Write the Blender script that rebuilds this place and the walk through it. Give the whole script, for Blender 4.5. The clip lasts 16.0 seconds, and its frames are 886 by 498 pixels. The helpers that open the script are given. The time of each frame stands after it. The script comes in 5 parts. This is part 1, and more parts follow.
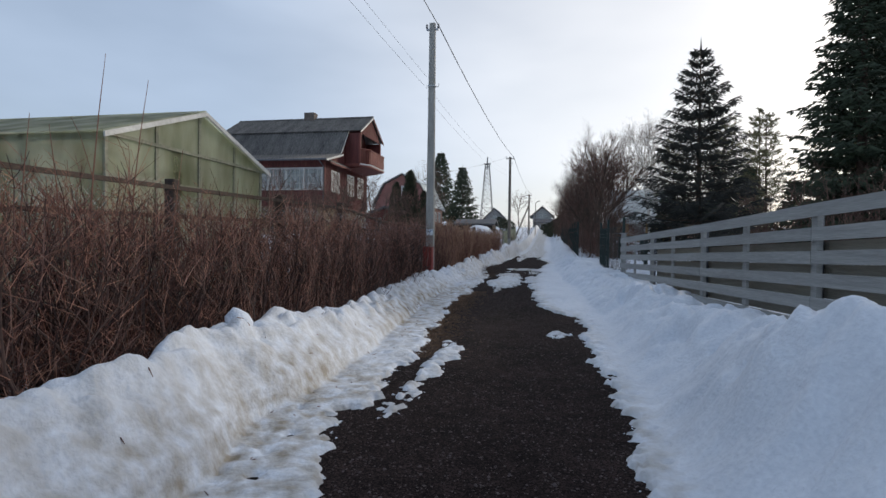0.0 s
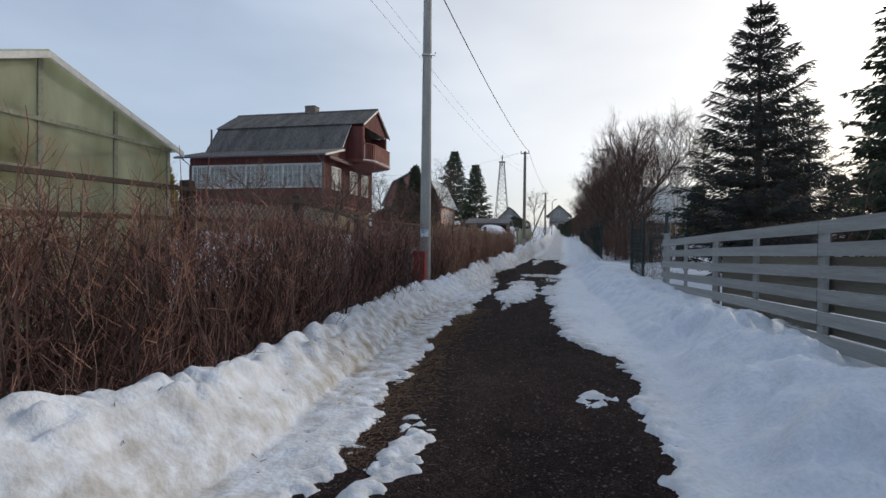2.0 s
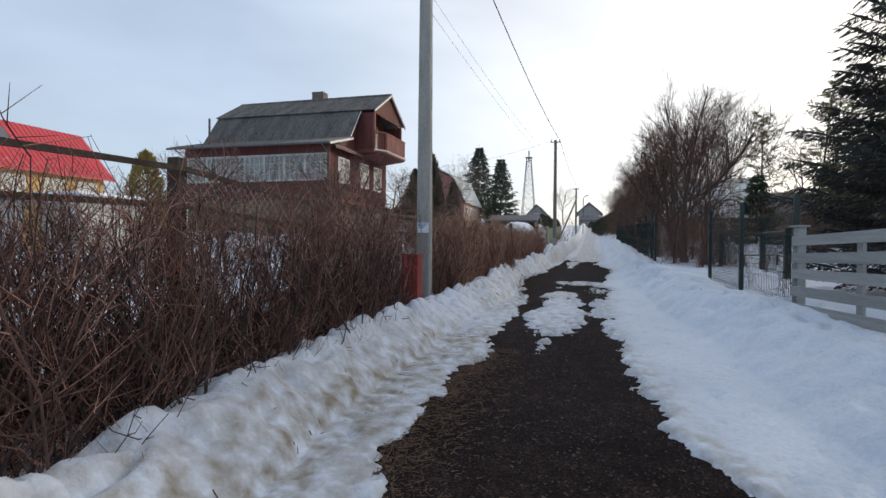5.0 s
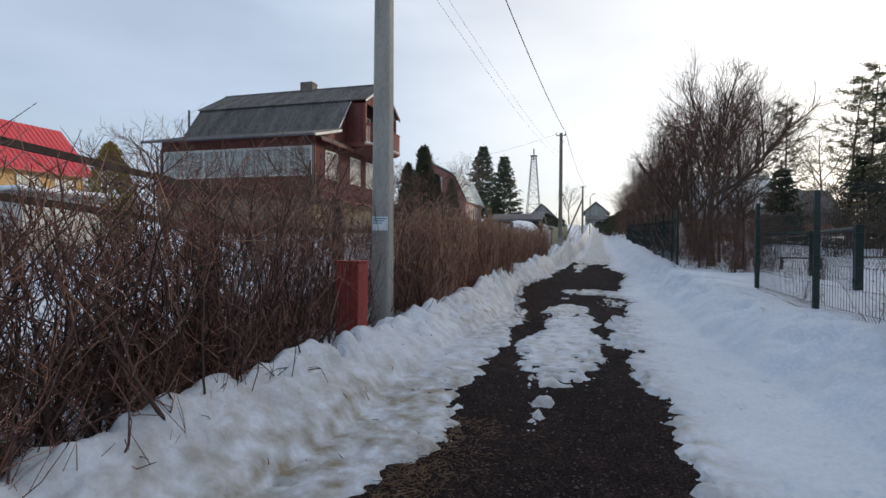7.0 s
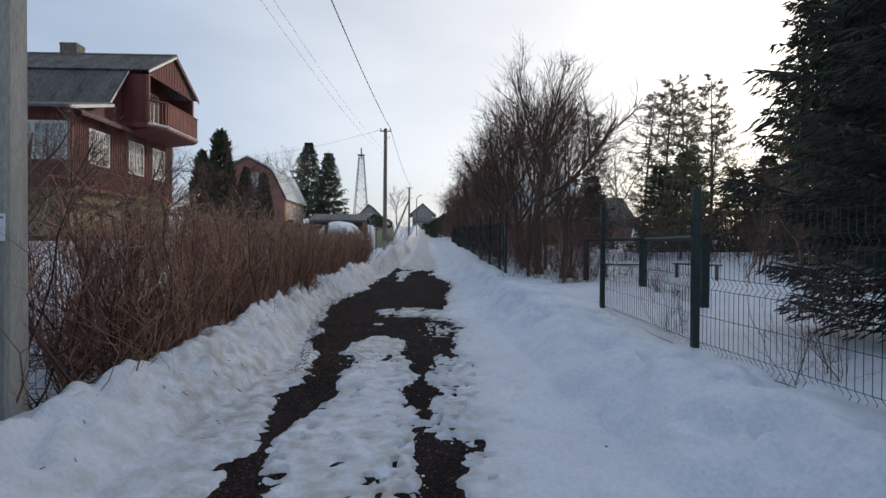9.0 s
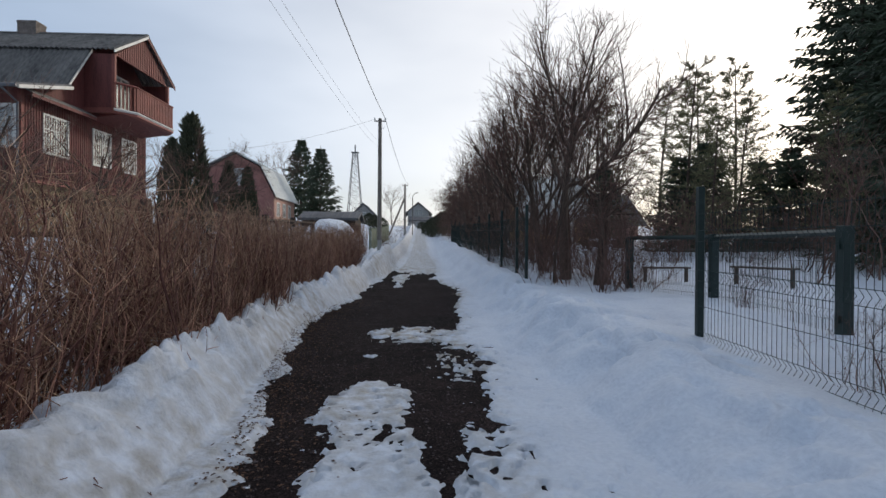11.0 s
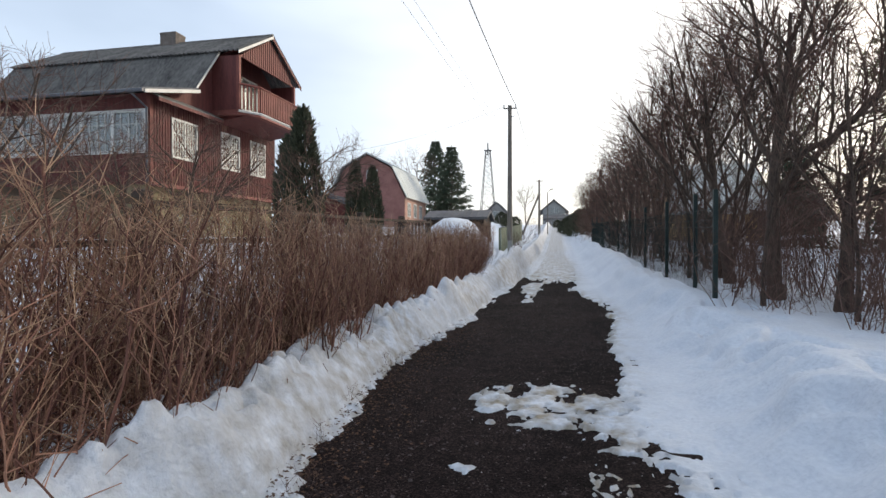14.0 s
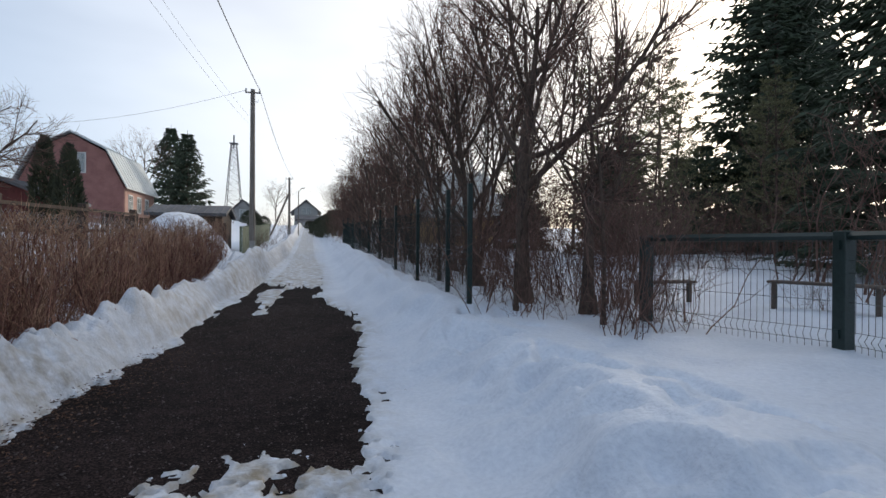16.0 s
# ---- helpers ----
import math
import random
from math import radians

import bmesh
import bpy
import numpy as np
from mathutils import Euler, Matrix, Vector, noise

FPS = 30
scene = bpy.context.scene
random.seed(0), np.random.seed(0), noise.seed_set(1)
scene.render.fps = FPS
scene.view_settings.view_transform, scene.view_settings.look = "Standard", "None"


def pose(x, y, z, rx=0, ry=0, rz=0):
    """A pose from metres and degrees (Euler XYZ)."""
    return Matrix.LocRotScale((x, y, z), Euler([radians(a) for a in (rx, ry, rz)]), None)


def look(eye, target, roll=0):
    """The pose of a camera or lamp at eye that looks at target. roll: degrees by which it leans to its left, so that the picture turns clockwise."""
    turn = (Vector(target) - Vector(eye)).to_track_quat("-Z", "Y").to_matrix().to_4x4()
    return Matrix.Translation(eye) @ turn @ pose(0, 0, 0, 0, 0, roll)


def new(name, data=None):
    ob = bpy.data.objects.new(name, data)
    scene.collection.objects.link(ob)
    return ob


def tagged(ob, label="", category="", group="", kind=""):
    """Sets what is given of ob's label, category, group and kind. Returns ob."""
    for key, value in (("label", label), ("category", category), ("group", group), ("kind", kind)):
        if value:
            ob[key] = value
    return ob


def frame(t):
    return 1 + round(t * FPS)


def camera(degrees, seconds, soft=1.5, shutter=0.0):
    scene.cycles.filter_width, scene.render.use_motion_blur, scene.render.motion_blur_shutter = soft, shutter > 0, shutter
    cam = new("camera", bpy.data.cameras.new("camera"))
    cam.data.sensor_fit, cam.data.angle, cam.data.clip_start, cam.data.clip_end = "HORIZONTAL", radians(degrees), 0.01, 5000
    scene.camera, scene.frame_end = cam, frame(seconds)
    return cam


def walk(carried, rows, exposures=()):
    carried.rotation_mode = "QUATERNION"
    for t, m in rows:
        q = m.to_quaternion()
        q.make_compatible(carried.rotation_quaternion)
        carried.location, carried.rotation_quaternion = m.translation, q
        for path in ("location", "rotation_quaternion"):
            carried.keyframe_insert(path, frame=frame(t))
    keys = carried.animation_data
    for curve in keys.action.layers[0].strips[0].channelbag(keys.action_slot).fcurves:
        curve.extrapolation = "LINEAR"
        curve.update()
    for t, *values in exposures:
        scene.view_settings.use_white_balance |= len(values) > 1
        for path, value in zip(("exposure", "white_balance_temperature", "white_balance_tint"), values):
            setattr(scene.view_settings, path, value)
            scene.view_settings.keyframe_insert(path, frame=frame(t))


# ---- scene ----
cam = camera(78.7, 16.0)
METRES, EYE, TILT, LEAN, TURN = 18.23, 1.26, 0.0, 0.0, 11.1
ROWS = [
    (0.0, 0.0, 0.0, 0.0, 0.01, -0.52, -0.7),
    (0.5, 0.0036, 0.0379, 0.0034, -2.22, -0.51, -0.74),
    (1.0, 0.0084, 0.0736, 0.0062, -1.49, -0.51, -0.74),
    (1.5, 0.0148, 0.1108, 0.0052, 0.9, -0.55, -0.65),
    (2.0, 0.0221, 0.1467, 0.0044, 1.68, -0.54, -0.57),
    (2.5, 0.0246, 0.1839, 0.0036, 2.15, -0.55, -0.62),
    (3.0, 0.025, 0.2188, 0.0033, 2.66, -0.54, -0.57),
    (3.5, 0.0242, 0.2533, 0.0035, 3.42, -0.57, -0.58),
    (4.0, 0.0261, 0.2858, 0.0035, 3.62, -0.59, -0.53),
    (6.5, 0.0455, 0.446, 0.0051, 5.6, -0.61, -0.45),
    (7.0, 0.0496, 0.4773, 0.0051, 5.0, -0.58, -0.44),
    (7.5, 0.055, 0.5116, 0.0073, 3.54, -0.54, -0.42),
    (8.0, 0.0645, 0.5489, 0.0117, -3.17, -0.51, -0.48),
    (8.5, 0.0763, 0.583, 0.0118, -12.19, -0.39, -0.39),
    (9.0, 0.082, 0.6173, 0.0129, -12.89, -0.38, -0.48),
    (11.5, 0.0969, 0.7748, 0.0127, -13.5, -0.42, -0.36),
    (12.0, 0.0961, 0.8006, 0.0138, -6.58, -0.46, -0.35),
    (12.5, 0.0997, 0.8216, 0.0168, -2.66, -0.33, -0.28),
    (13.0, 0.1077, 0.8439, 0.0171, -0.29, -0.37, -0.04),
    (13.5, 0.1163, 0.8689, 0.0174, 0.69, -0.47, 0.04),
    (14.0, 0.1267, 0.8959, 0.0172, 0.8, -0.52, 0.04),
    (14.5, 0.1391, 0.9225, 0.0147, -2.23, -0.53, -0.05),
    (15.0, 0.1473, 0.9456, 0.0157, -14.04, -0.53, -0.3),
    (15.5, 0.1521, 0.9654, 0.0142, -19.04, -0.4, -0.33),
    (16.0, 0.1547, 0.9794, 0.0149, -24.89, -0.22, -0.39),
]
walk(cam, [(t, pose(0, 0, EYE, TILT, LEAN, TURN) @ pose(METRES * x, METRES * y, METRES * z, 90 + pitch, roll, yaw)) for t, x, y, z, yaw, pitch, roll in ROWS],
     exposures=[(0.0, -0.05, 6600, 10), (1.5, -0.05, 6750, 10), (3.0, 0.12, 6850, 10), (4.2, 0.25, 6900, 10), (7.0, 0.15, 6900, 10), (8.5, -0.05, 6700, 10), (9.2, -0.08, 6650, 10), (11.5, 0.02, 6650, 10), (12.5, 0.35, 6900, 10), (13.5, 0.55, 7100, 10), (14.5, 0.55, 7100, 10), (15.2, 0.3, 6900, 10), (16.0, 0.2, 6700, 10)])

# ---- light ----
SUN_AZ, SUN_EL = 43.0, 22.0  # degrees to the right of +y, above the horizon
world = bpy.data.worlds.new("world")
scene.world = world
world.use_nodes = True
wn, wl = world.node_tree.nodes, world.node_tree.links
wn.clear()
w_out, w_bg = wn.new("ShaderNodeOutputWorld"), wn.new("ShaderNodeBackground")
sky = wn.new("ShaderNodeTexSky")
sky.sky_type, sky.sun_disc = "NISHITA", False
sky.sun_elevation, sky.sun_rotation = radians(SUN_EL), radians(SUN_AZ)
sky.air_density, sky.dust_density, sky.ozone_density, sky.altitude = 1.0, 2.2, 1.5, 100
veil = wn.new("ShaderNodeMix")  # thin high cloud over the blue
veil.data_type = "RGBA"
w_tc, w_map, w_noise, w_ramp = wn.new("ShaderNodeTexCoord"), wn.new("ShaderNodeMapping"), wn.new("ShaderNodeTexNoise"), wn.new("ShaderNodeMapRange")
w_map.inputs["Scale"].default_value = (1.0, 1.0, 3.0)
w_noise.inputs["Scale"].default_value, w_noise.inputs["Detail"].default_value = 1.6, 4
w_ramp.inputs["From Min"].default_value, w_ramp.inputs["From Max"].default_value = 0.3, 0.72
w_ramp.inputs["To Min"].default_value, w_ramp.inputs["To Max"].default_value = 0.4, 0.78
wl.new(w_tc.outputs["Generated"], w_map.inputs["Vector"])
wl.new(w_map.outputs[0], w_noise.inputs["Vector"])
wl.new(w_noise.outputs[0], w_ramp.inputs["Value"])
wl.new(w_ramp.outputs[0], veil.inputs["Factor"])
wl.new(sky.outputs[0], veil.inputs["A"])
# the veil scatters sunlight forward, so it is whiter towards the sun
w_dot, w_lobe, w_veil = wn.new("ShaderNodeVectorMath"), wn.new("ShaderNodeMapRange"), wn.new("ShaderNodeMix")
w_dot.operation = "DOT_PRODUCT"
w_dot.inputs[1].default_value = (math.sin(radians(SUN_AZ)) * math.cos(radians(SUN_EL)), math.cos(radians(SUN_AZ)) * math.cos(radians(SUN_EL)), math.sin(radians(SUN_EL)))
wl.new(w_tc.outputs["Generated"], w_dot.inputs[0])
w_lobe.interpolation_type = "SMOOTHSTEP"
w_lobe.inputs["From Min"].default_value, w_lobe.inputs["From Max"].default_value = 0.25, 1.0
wl.new(w_dot.outputs["Value"], w_lobe.inputs["Value"])
w_veil.data_type = "RGBA"
w_veil.inputs["A"].default_value, w_veil.inputs["B"].default_value = (5.5, 6.8, 8.9, 1), (11.2, 11.3, 11.5, 1)
wl.new(w_lobe.outputs[0], w_veil.inputs["Factor"])
wl.new(w_veil.outputs["Result"], veil.inputs["B"])
wl.new(veil.outputs["Result"], w_bg.inputs["Color"])
w_bg.inputs["Strength"].default_value = 0.108
wl.new(w_bg.outputs[0], w_out.inputs["Surface"])
sun_data = bpy.data.lights.new("sun", "SUN")
sun_data.energy, sun_data.angle, sun_data.color = 1.65, radians(5.0), (1.0, 0.91, 0.8)
sun = new("sun", sun_data)
sun_way = Vector((math.sin(radians(SUN_AZ)) * math.cos(radians(SUN_EL)), math.cos(radians(SUN_AZ)) * math.cos(radians(SUN_EL)), math.sin(radians(SUN_EL))))
sun.matrix_world = look(sun_way * 50, (0, 0, 0))

# ---- materials ----
def material(name, c1, c2, rough=0.8, scale=3.0, fine=40.0, bump=0.3, metal=0.0, stretch=(1, 1, 1), per_object=0.0, spec=0.4, bump_dist=0.01):
    """Two colours mixed by coarse and fine noise in world space, with fine relief."""
    m = bpy.data.materials.new(name)
    m.use_nodes = True
    n, l = m.node_tree.nodes, m.node_tree.links
    b = n["Principled BSDF"]
    geo, mp = n.new("ShaderNodeNewGeometry"), n.new("ShaderNodeMapping")
    mp.inputs["Scale"].default_value = stretch
    l.new(geo.outputs["Position"], mp.inputs["Vector"])
    a, f = n.new("ShaderNodeTexNoise"), n.new("ShaderNodeTexNoise")
    a.inputs["Scale"].default_value, a.inputs["Detail"].default_value = scale, 5
    f.inputs["Scale"].default_value, f.inputs["Detail"].default_value = fine, 4
    for node in (a, f):
        l.new(mp.outputs[0], node.inputs["Vector"])
    add = n.new("ShaderNodeMath")
    add.operation = "ADD"
    l.new(a.outputs[0], add.inputs[0])
    l.new(f.outputs[0], add.inputs[1])
    last = add
    if per_object:
        info, mul = n.new("ShaderNodeObjectInfo"), n.new("ShaderNodeMath")
        mul.operation = "MULTIPLY_ADD"
        mul.inputs[1].default_value = per_object
        l.new(info.outputs["Random"], mul.inputs[0])
        l.new(add.outputs[0], mul.inputs[2])
        last = mul
    rng = n.new("ShaderNodeMapRange")
    rng.inputs["From Min"].default_value, rng.inputs["From Max"].default_value = 0.65, 1.35 + per_object
    l.new(last.outputs[0], rng.inputs["Value"])
    mix = n.new("ShaderNodeMix")
    mix.data_type = "RGBA"
    mix.inputs["A"].default_value, mix.inputs["B"].default_value = (*c1, 1), (*c2, 1)
    l.new(rng.outputs[0], mix.inputs["Factor"])
    l.new(mix.outputs["Result"], b.inputs["Base Color"])
    b.inputs["Roughness"].default_value, b.inputs["Metallic"].default_value = rough, metal
    b.inputs["Specular IOR Level"].default_value = spec
    if bump:
        bp = n.new("ShaderNodeBump")
        bp.inputs["Strength"].default_value, bp.inputs["Distance"].default_value = bump, bump_dist
        l.new(add.outputs[0], bp.inputs["Height"])
        l.new(bp.outputs[0], b.inputs["Normal"])
    return m


def glass(name, tint=(0.85, 0.9, 0.92), rough=0.03):
    m = bpy.data.materials.new(name)
    m.use_nodes = True
    b = m.node_tree.nodes["Principled BSDF"]
    b.inputs["Base Color"].default_value = (*tint, 1)
    b.inputs["Roughness"].default_value, b.inputs["Transmission Weight"].default_value, b.inputs["IOR"].default_value = rough, 1.0, 1.45
    return m


def with_grime_shade(m, colour, amount):
    """Lets the mesh's own layer (road dirt thrown on to the snow, painted bank shade) tint a material."""
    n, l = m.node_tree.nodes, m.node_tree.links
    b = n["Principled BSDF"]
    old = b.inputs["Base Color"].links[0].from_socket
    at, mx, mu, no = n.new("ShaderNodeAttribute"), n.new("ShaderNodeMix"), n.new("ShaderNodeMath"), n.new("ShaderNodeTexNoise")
    at.attribute_name = "grime_shade"
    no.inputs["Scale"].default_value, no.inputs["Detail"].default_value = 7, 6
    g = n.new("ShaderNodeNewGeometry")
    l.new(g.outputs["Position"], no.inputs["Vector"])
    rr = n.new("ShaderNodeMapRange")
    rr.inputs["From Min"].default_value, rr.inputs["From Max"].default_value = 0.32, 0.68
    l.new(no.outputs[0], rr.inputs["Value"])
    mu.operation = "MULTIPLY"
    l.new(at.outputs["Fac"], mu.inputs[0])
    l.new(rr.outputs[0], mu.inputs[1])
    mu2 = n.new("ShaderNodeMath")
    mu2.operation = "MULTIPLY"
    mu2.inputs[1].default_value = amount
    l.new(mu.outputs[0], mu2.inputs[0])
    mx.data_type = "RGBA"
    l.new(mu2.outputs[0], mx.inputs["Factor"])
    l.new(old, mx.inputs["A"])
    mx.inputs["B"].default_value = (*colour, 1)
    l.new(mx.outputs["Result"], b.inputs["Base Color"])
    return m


SNOW = material("snow", (0.54, 0.59, 0.665), (0.7, 0.745, 0.81), 0.55, 1.3, 30, 0.45, spec=0.25, bump_dist=0.03)
with_grime_shade(SNOW, (0.25, 0.21, 0.15), 1.0)
def asphalt():
    """Worn wet-dark asphalt: stones of uneven tone in a nearly black binder."""
    m = material("asphalt", (0.3, 0.29, 0.29), (1.0, 0.94, 0.9), 0.9, 0.9, 6, 0, spec=0.06)
    n, l = m.node_tree.nodes, m.node_tree.links
    b = n["Principled BSDF"]
    old = b.inputs["Base Color"].links[0].from_socket
    g = n.new("ShaderNodeNewGeometry")
    stones, ramp, mul = n.new("ShaderNodeTexVoronoi"), n.new("ShaderNodeValToRGB"), n.new("ShaderNodeMix")
    stones.inputs["Scale"].default_value = 115
    l.new(g.outputs["Position"], stones.inputs["Vector"])
    sep = n.new("ShaderNodeSeparateColor")
    l.new(stones.outputs["Color"], sep.inputs[0])
    l.new(sep.outputs[0], ramp.inputs[0])
    ramp.color_ramp.elements[0].position, ramp.color_ramp.elements[0].color = 0.3, (0.0125, 0.0092, 0.0092, 1)
    ramp.color_ramp.elements[1].position, ramp.color_ramp.elements[1].color = 1.0, (0.07, 0.051, 0.05, 1)
    mul.data_type, mul.blend_type = "RGBA", "MULTIPLY"
    mul.inputs["Factor"].default_value = 1.0
    l.new(ramp.outputs[0], mul.inputs["A"])
    l.new(old, mul.inputs["B"])
    l.new(mul.outputs["Result"], b.inputs["Base Color"])
    bp = n.new("ShaderNodeBump")
    bp.inputs["Strength"].default_value, bp.inputs["Distance"].default_value = 0.9, 0.009
    l.new(sep.outputs[1], bp.inputs["Height"])
    l.new(bp.outputs[0], b.inputs["Normal"])
    return m


def strand(name, dark, mid, pale, spread_=2.2, rough=0.8):
    """Twigs: each strand has a tone of its own, most of them dark, a few dry and pale."""
    m = material(name, dark, mid, rough, 2.0, 30, 0)
    n, l = m.node_tree.nodes, m.node_tree.links
    b = n["Principled BSDF"]
    old = b.inputs["Base Color"].links[0].from_socket
    g, pw, mx = n.new("ShaderNodeNewGeometry"), n.new("ShaderNodeMath"), n.new("ShaderNodeMix")
    pw.operation = "POWER"
    pw.inputs[1].default_value = spread_
    l.new(g.outputs["Random Per Island"], pw.inputs[0])
    mx.data_type = "RGBA"
    l.new(pw.outputs[0], mx.inputs["Factor"])
    l.new(old, mx.inputs["A"])
    mx.inputs["B"].default_value = (*pale, 1)
    l.new(mx.outputs["Result"], b.inputs["Base Color"])
    return m


ASPHALT = asphalt()
GRIT = material("loose_grit", (0.02, 0.015, 0.0145), (0.13, 0.1, 0.098), 0.8, 9, 90, 0.4)
LITTER = material("leaf_litter", (0.05, 0.028, 0.018), (0.16, 0.085, 0.05), 0.9, 9, 70, 0)
STRAW = material("dry_grass", (0.1, 0.06, 0.038), (0.25, 0.16, 0.098), 0.9, 8, 60, 0.2)
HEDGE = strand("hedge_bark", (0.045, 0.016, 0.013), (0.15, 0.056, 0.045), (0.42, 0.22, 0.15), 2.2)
# tan twig tips of the far hedge, paled to carry the sunlight on them
HEDGE_TIP_SUNLIT = strand("hedge_tip_sunlit", (0.1, 0.045, 0.03), (0.27, 0.14, 0.088), (0.5, 0.33, 0.21), 1.5)
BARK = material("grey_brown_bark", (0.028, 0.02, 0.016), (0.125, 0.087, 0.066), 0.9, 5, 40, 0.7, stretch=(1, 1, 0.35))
# dark stem bark, darkened further to hold the hedge's inner shade
HEDGE_STEM_SHADED = strand("hedge_stem_shaded", (0.02, 0.011, 0.0095), (0.065, 0.036, 0.03), (0.26, 0.15, 0.12), 4.0)
TWIG = strand("bare_twigs", (0.045, 0.023, 0.018), (0.12, 0.06, 0.045), (0.22, 0.13, 0.1), 2.4)
BIRCH = material("birch_bark", (0.3, 0.29, 0.27), (0.7, 0.68, 0.63), 0.8, 6, 30, 0.3)
BIRCH_TWIG = material("birch_twigs", (0.16, 0.12, 0.1), (0.34, 0.28, 0.24), 0.9, 2, 30, 0)
NEEDLE_BLUE = strand("blue_spruce_needles", (0.01, 0.0115, 0.0095), (0.03, 0.034, 0.029), (0.045, 0.04, 0.034), 3.0)
NEEDLE = material("spruce_needles", (0.012, 0.022, 0.012), (0.05, 0.07, 0.035), 0.7, 1.0, 12, 0)
NEEDLE_PINE = strand("pine_needles", (0.05, 0.055, 0.025), (0.13, 0.13, 0.06), (0.22, 0.2, 0.1), 1.6)
THUJA = material("thuja_scales", (0.018, 0.024, 0.014), (0.07, 0.075, 0.04), 0.8, 3, 14, 0)
THUJA_GOLD = material("golden_thuja_scales", (0.12, 0.09, 0.02), (0.33, 0.25, 0.06), 0.8, 3, 14, 0)
WHITE_WOOD = material("weathered_white_paint", (0.19, 0.193, 0.187), (0.38, 0.385, 0.37), 0.75, 3, 26, 0.4, stretch=(1, 0.25, 6), per_object=0.25)
BACK_WOOD = material("unpainted_board", (0.14, 0.135, 0.115), (0.26, 0.25, 0.215), 0.85, 3, 26, 0.4, stretch=(1, 0.25, 6), per_object=0.25)
DARK_POST = material("dark_steel_post", (0.06, 0.065, 0.08), (0.13, 0.135, 0.15), 0.5, 4, 30, 0.1)
GREEN = material("green_coated_steel", (0.009, 0.02, 0.018), (0.02, 0.038, 0.035), 0.45, 4, 40, 0.1)
CONCRETE = material("pole_concrete", (0.22, 0.215, 0.2), (0.4, 0.39, 0.36), 0.85, 3, 30, 0.4, stretch=(3, 3, 0.6))
POLE_WOOD = material("pole_timber", (0.1, 0.085, 0.07), (0.26, 0.23, 0.2), 0.85, 3, 30, 0.4, stretch=(5, 5, 0.4))
RED_POST = material("red_post_paint", (0.17, 0.022, 0.018), (0.36, 0.055, 0.045), 0.65, 3, 20, 0.35, stretch=(2, 2, 0.5))
WIRE = material("cable", (0.03, 0.03, 0.032), (0.07, 0.07, 0.075), 0.6, 3, 20, 0)
STEEL = material("galvanised_steel", (0.3, 0.31, 0.32), (0.5, 0.51, 0.52), 0.4, 4, 30, 0.1, metal=0.7)
RED_SIDING = material("dark_red_boards", (0.065, 0.017, 0.015), (0.165, 0.045, 0.04), 0.7, 1.5, 18, 0.3, stretch=(4, 4, 0.4))
RED_TRIM = material("red_brown_trim", (0.12, 0.034, 0.028), (0.25, 0.08, 0.062), 0.7, 2, 20, 0.2)
SLATE = material("corrugated_grey_sheet", (0.045, 0.045, 0.045), (0.19, 0.184, 0.176), 0.8, 0.7, 7, 0.2, stretch=(2.5, 0.6, 0.6))
WHITE_TRIM = material("white_window_paint", (0.42, 0.42, 0.4), (0.66, 0.66, 0.63), 0.55, 3, 25, 0.15)
CURTAIN = material("pale_curtain", (0.24, 0.24, 0.225), (0.56, 0.55, 0.52), 0.9, 2, 20, 0.1, stretch=(6, 6, 0.5))
YELLOW_PLINTH = material("yellow_plinth", (0.12, 0.095, 0.05), (0.26, 0.21, 0.12), 0.85, 2, 20, 0.2)
BRICK = material("chimney_brick", (0.09, 0.075, 0.065), (0.22, 0.19, 0.17), 0.9, 5, 30, 0.4)
GLASS = glass("window_glass")
POLY = bpy.data.materials.new("polycarbonate_sheet")
POLY.use_nodes = True
_p = POLY.node_tree.nodes["Principled BSDF"]
_t, _m, _o = POLY.node_tree.nodes.new("ShaderNodeBsdfTranslucent"), POLY.node_tree.nodes.new("ShaderNodeMixShader"), POLY.node_tree.nodes["Material Output"]
_n, _r = POLY.node_tree.nodes.new("ShaderNodeTexNoise"), POLY.node_tree.nodes.new("ShaderNodeMix")
_r.data_type = "RGBA"
_n.inputs["Scale"].default_value, _n.inputs["Detail"].default_value = 1.3, 6
_r.inputs["A"].default_value, _r.inputs["B"].default_value = (0.27, 0.28, 0.17, 1), (0.84, 0.84, 0.7, 1)
_g = POLY.node_tree.nodes.new("ShaderNodeNewGeometry")
_k = POLY.node_tree.nodes.new("ShaderNodeMapping")
_k.inputs["Scale"].default_value = (1.6, 1.6, 0.55)
POLY.node_tree.links.new(_g.outputs["Position"], _k.inputs["Vector"])
POLY.node_tree.links.new(_k.outputs[0], _n.inputs["Vector"])
_q = POLY.node_tree.nodes.new("ShaderNodeMapRange")
_q.inputs["From Min"].default_value, _q.inputs["From Max"].default_value = 0.3, 0.68
POLY.node_tree.links.new(_n.outputs[0], _q.inputs["Value"])
POLY.node_tree.links.new(_q.outputs[0], _r.inputs["Factor"])
for node, socket in ((_p, "Base Color"), (_t, "Color")):
    POLY.node_tree.links.new(_r.outputs["Result"], node.inputs[socket])
_p.inputs["Roughness"].default_value = 0.35
_m.inputs[0].default_value = 0.6
POLY.node_tree.links.new(_p.outputs[0], _m.inputs[1])
POLY.node_tree.links.new(_t.outputs[0], _m.inputs[2])
_c, _x = POLY.node_tree.nodes.new("ShaderNodeBsdfTransparent"), POLY.node_tree.nodes.new("ShaderNodeMixShader")
_c.inputs[0].default_value = (0.84, 0.84, 0.74, 1)
_x.inputs[0].default_value = 0.5
POLY.node_tree.links.new(_m.outputs[0], _x.inputs[1])
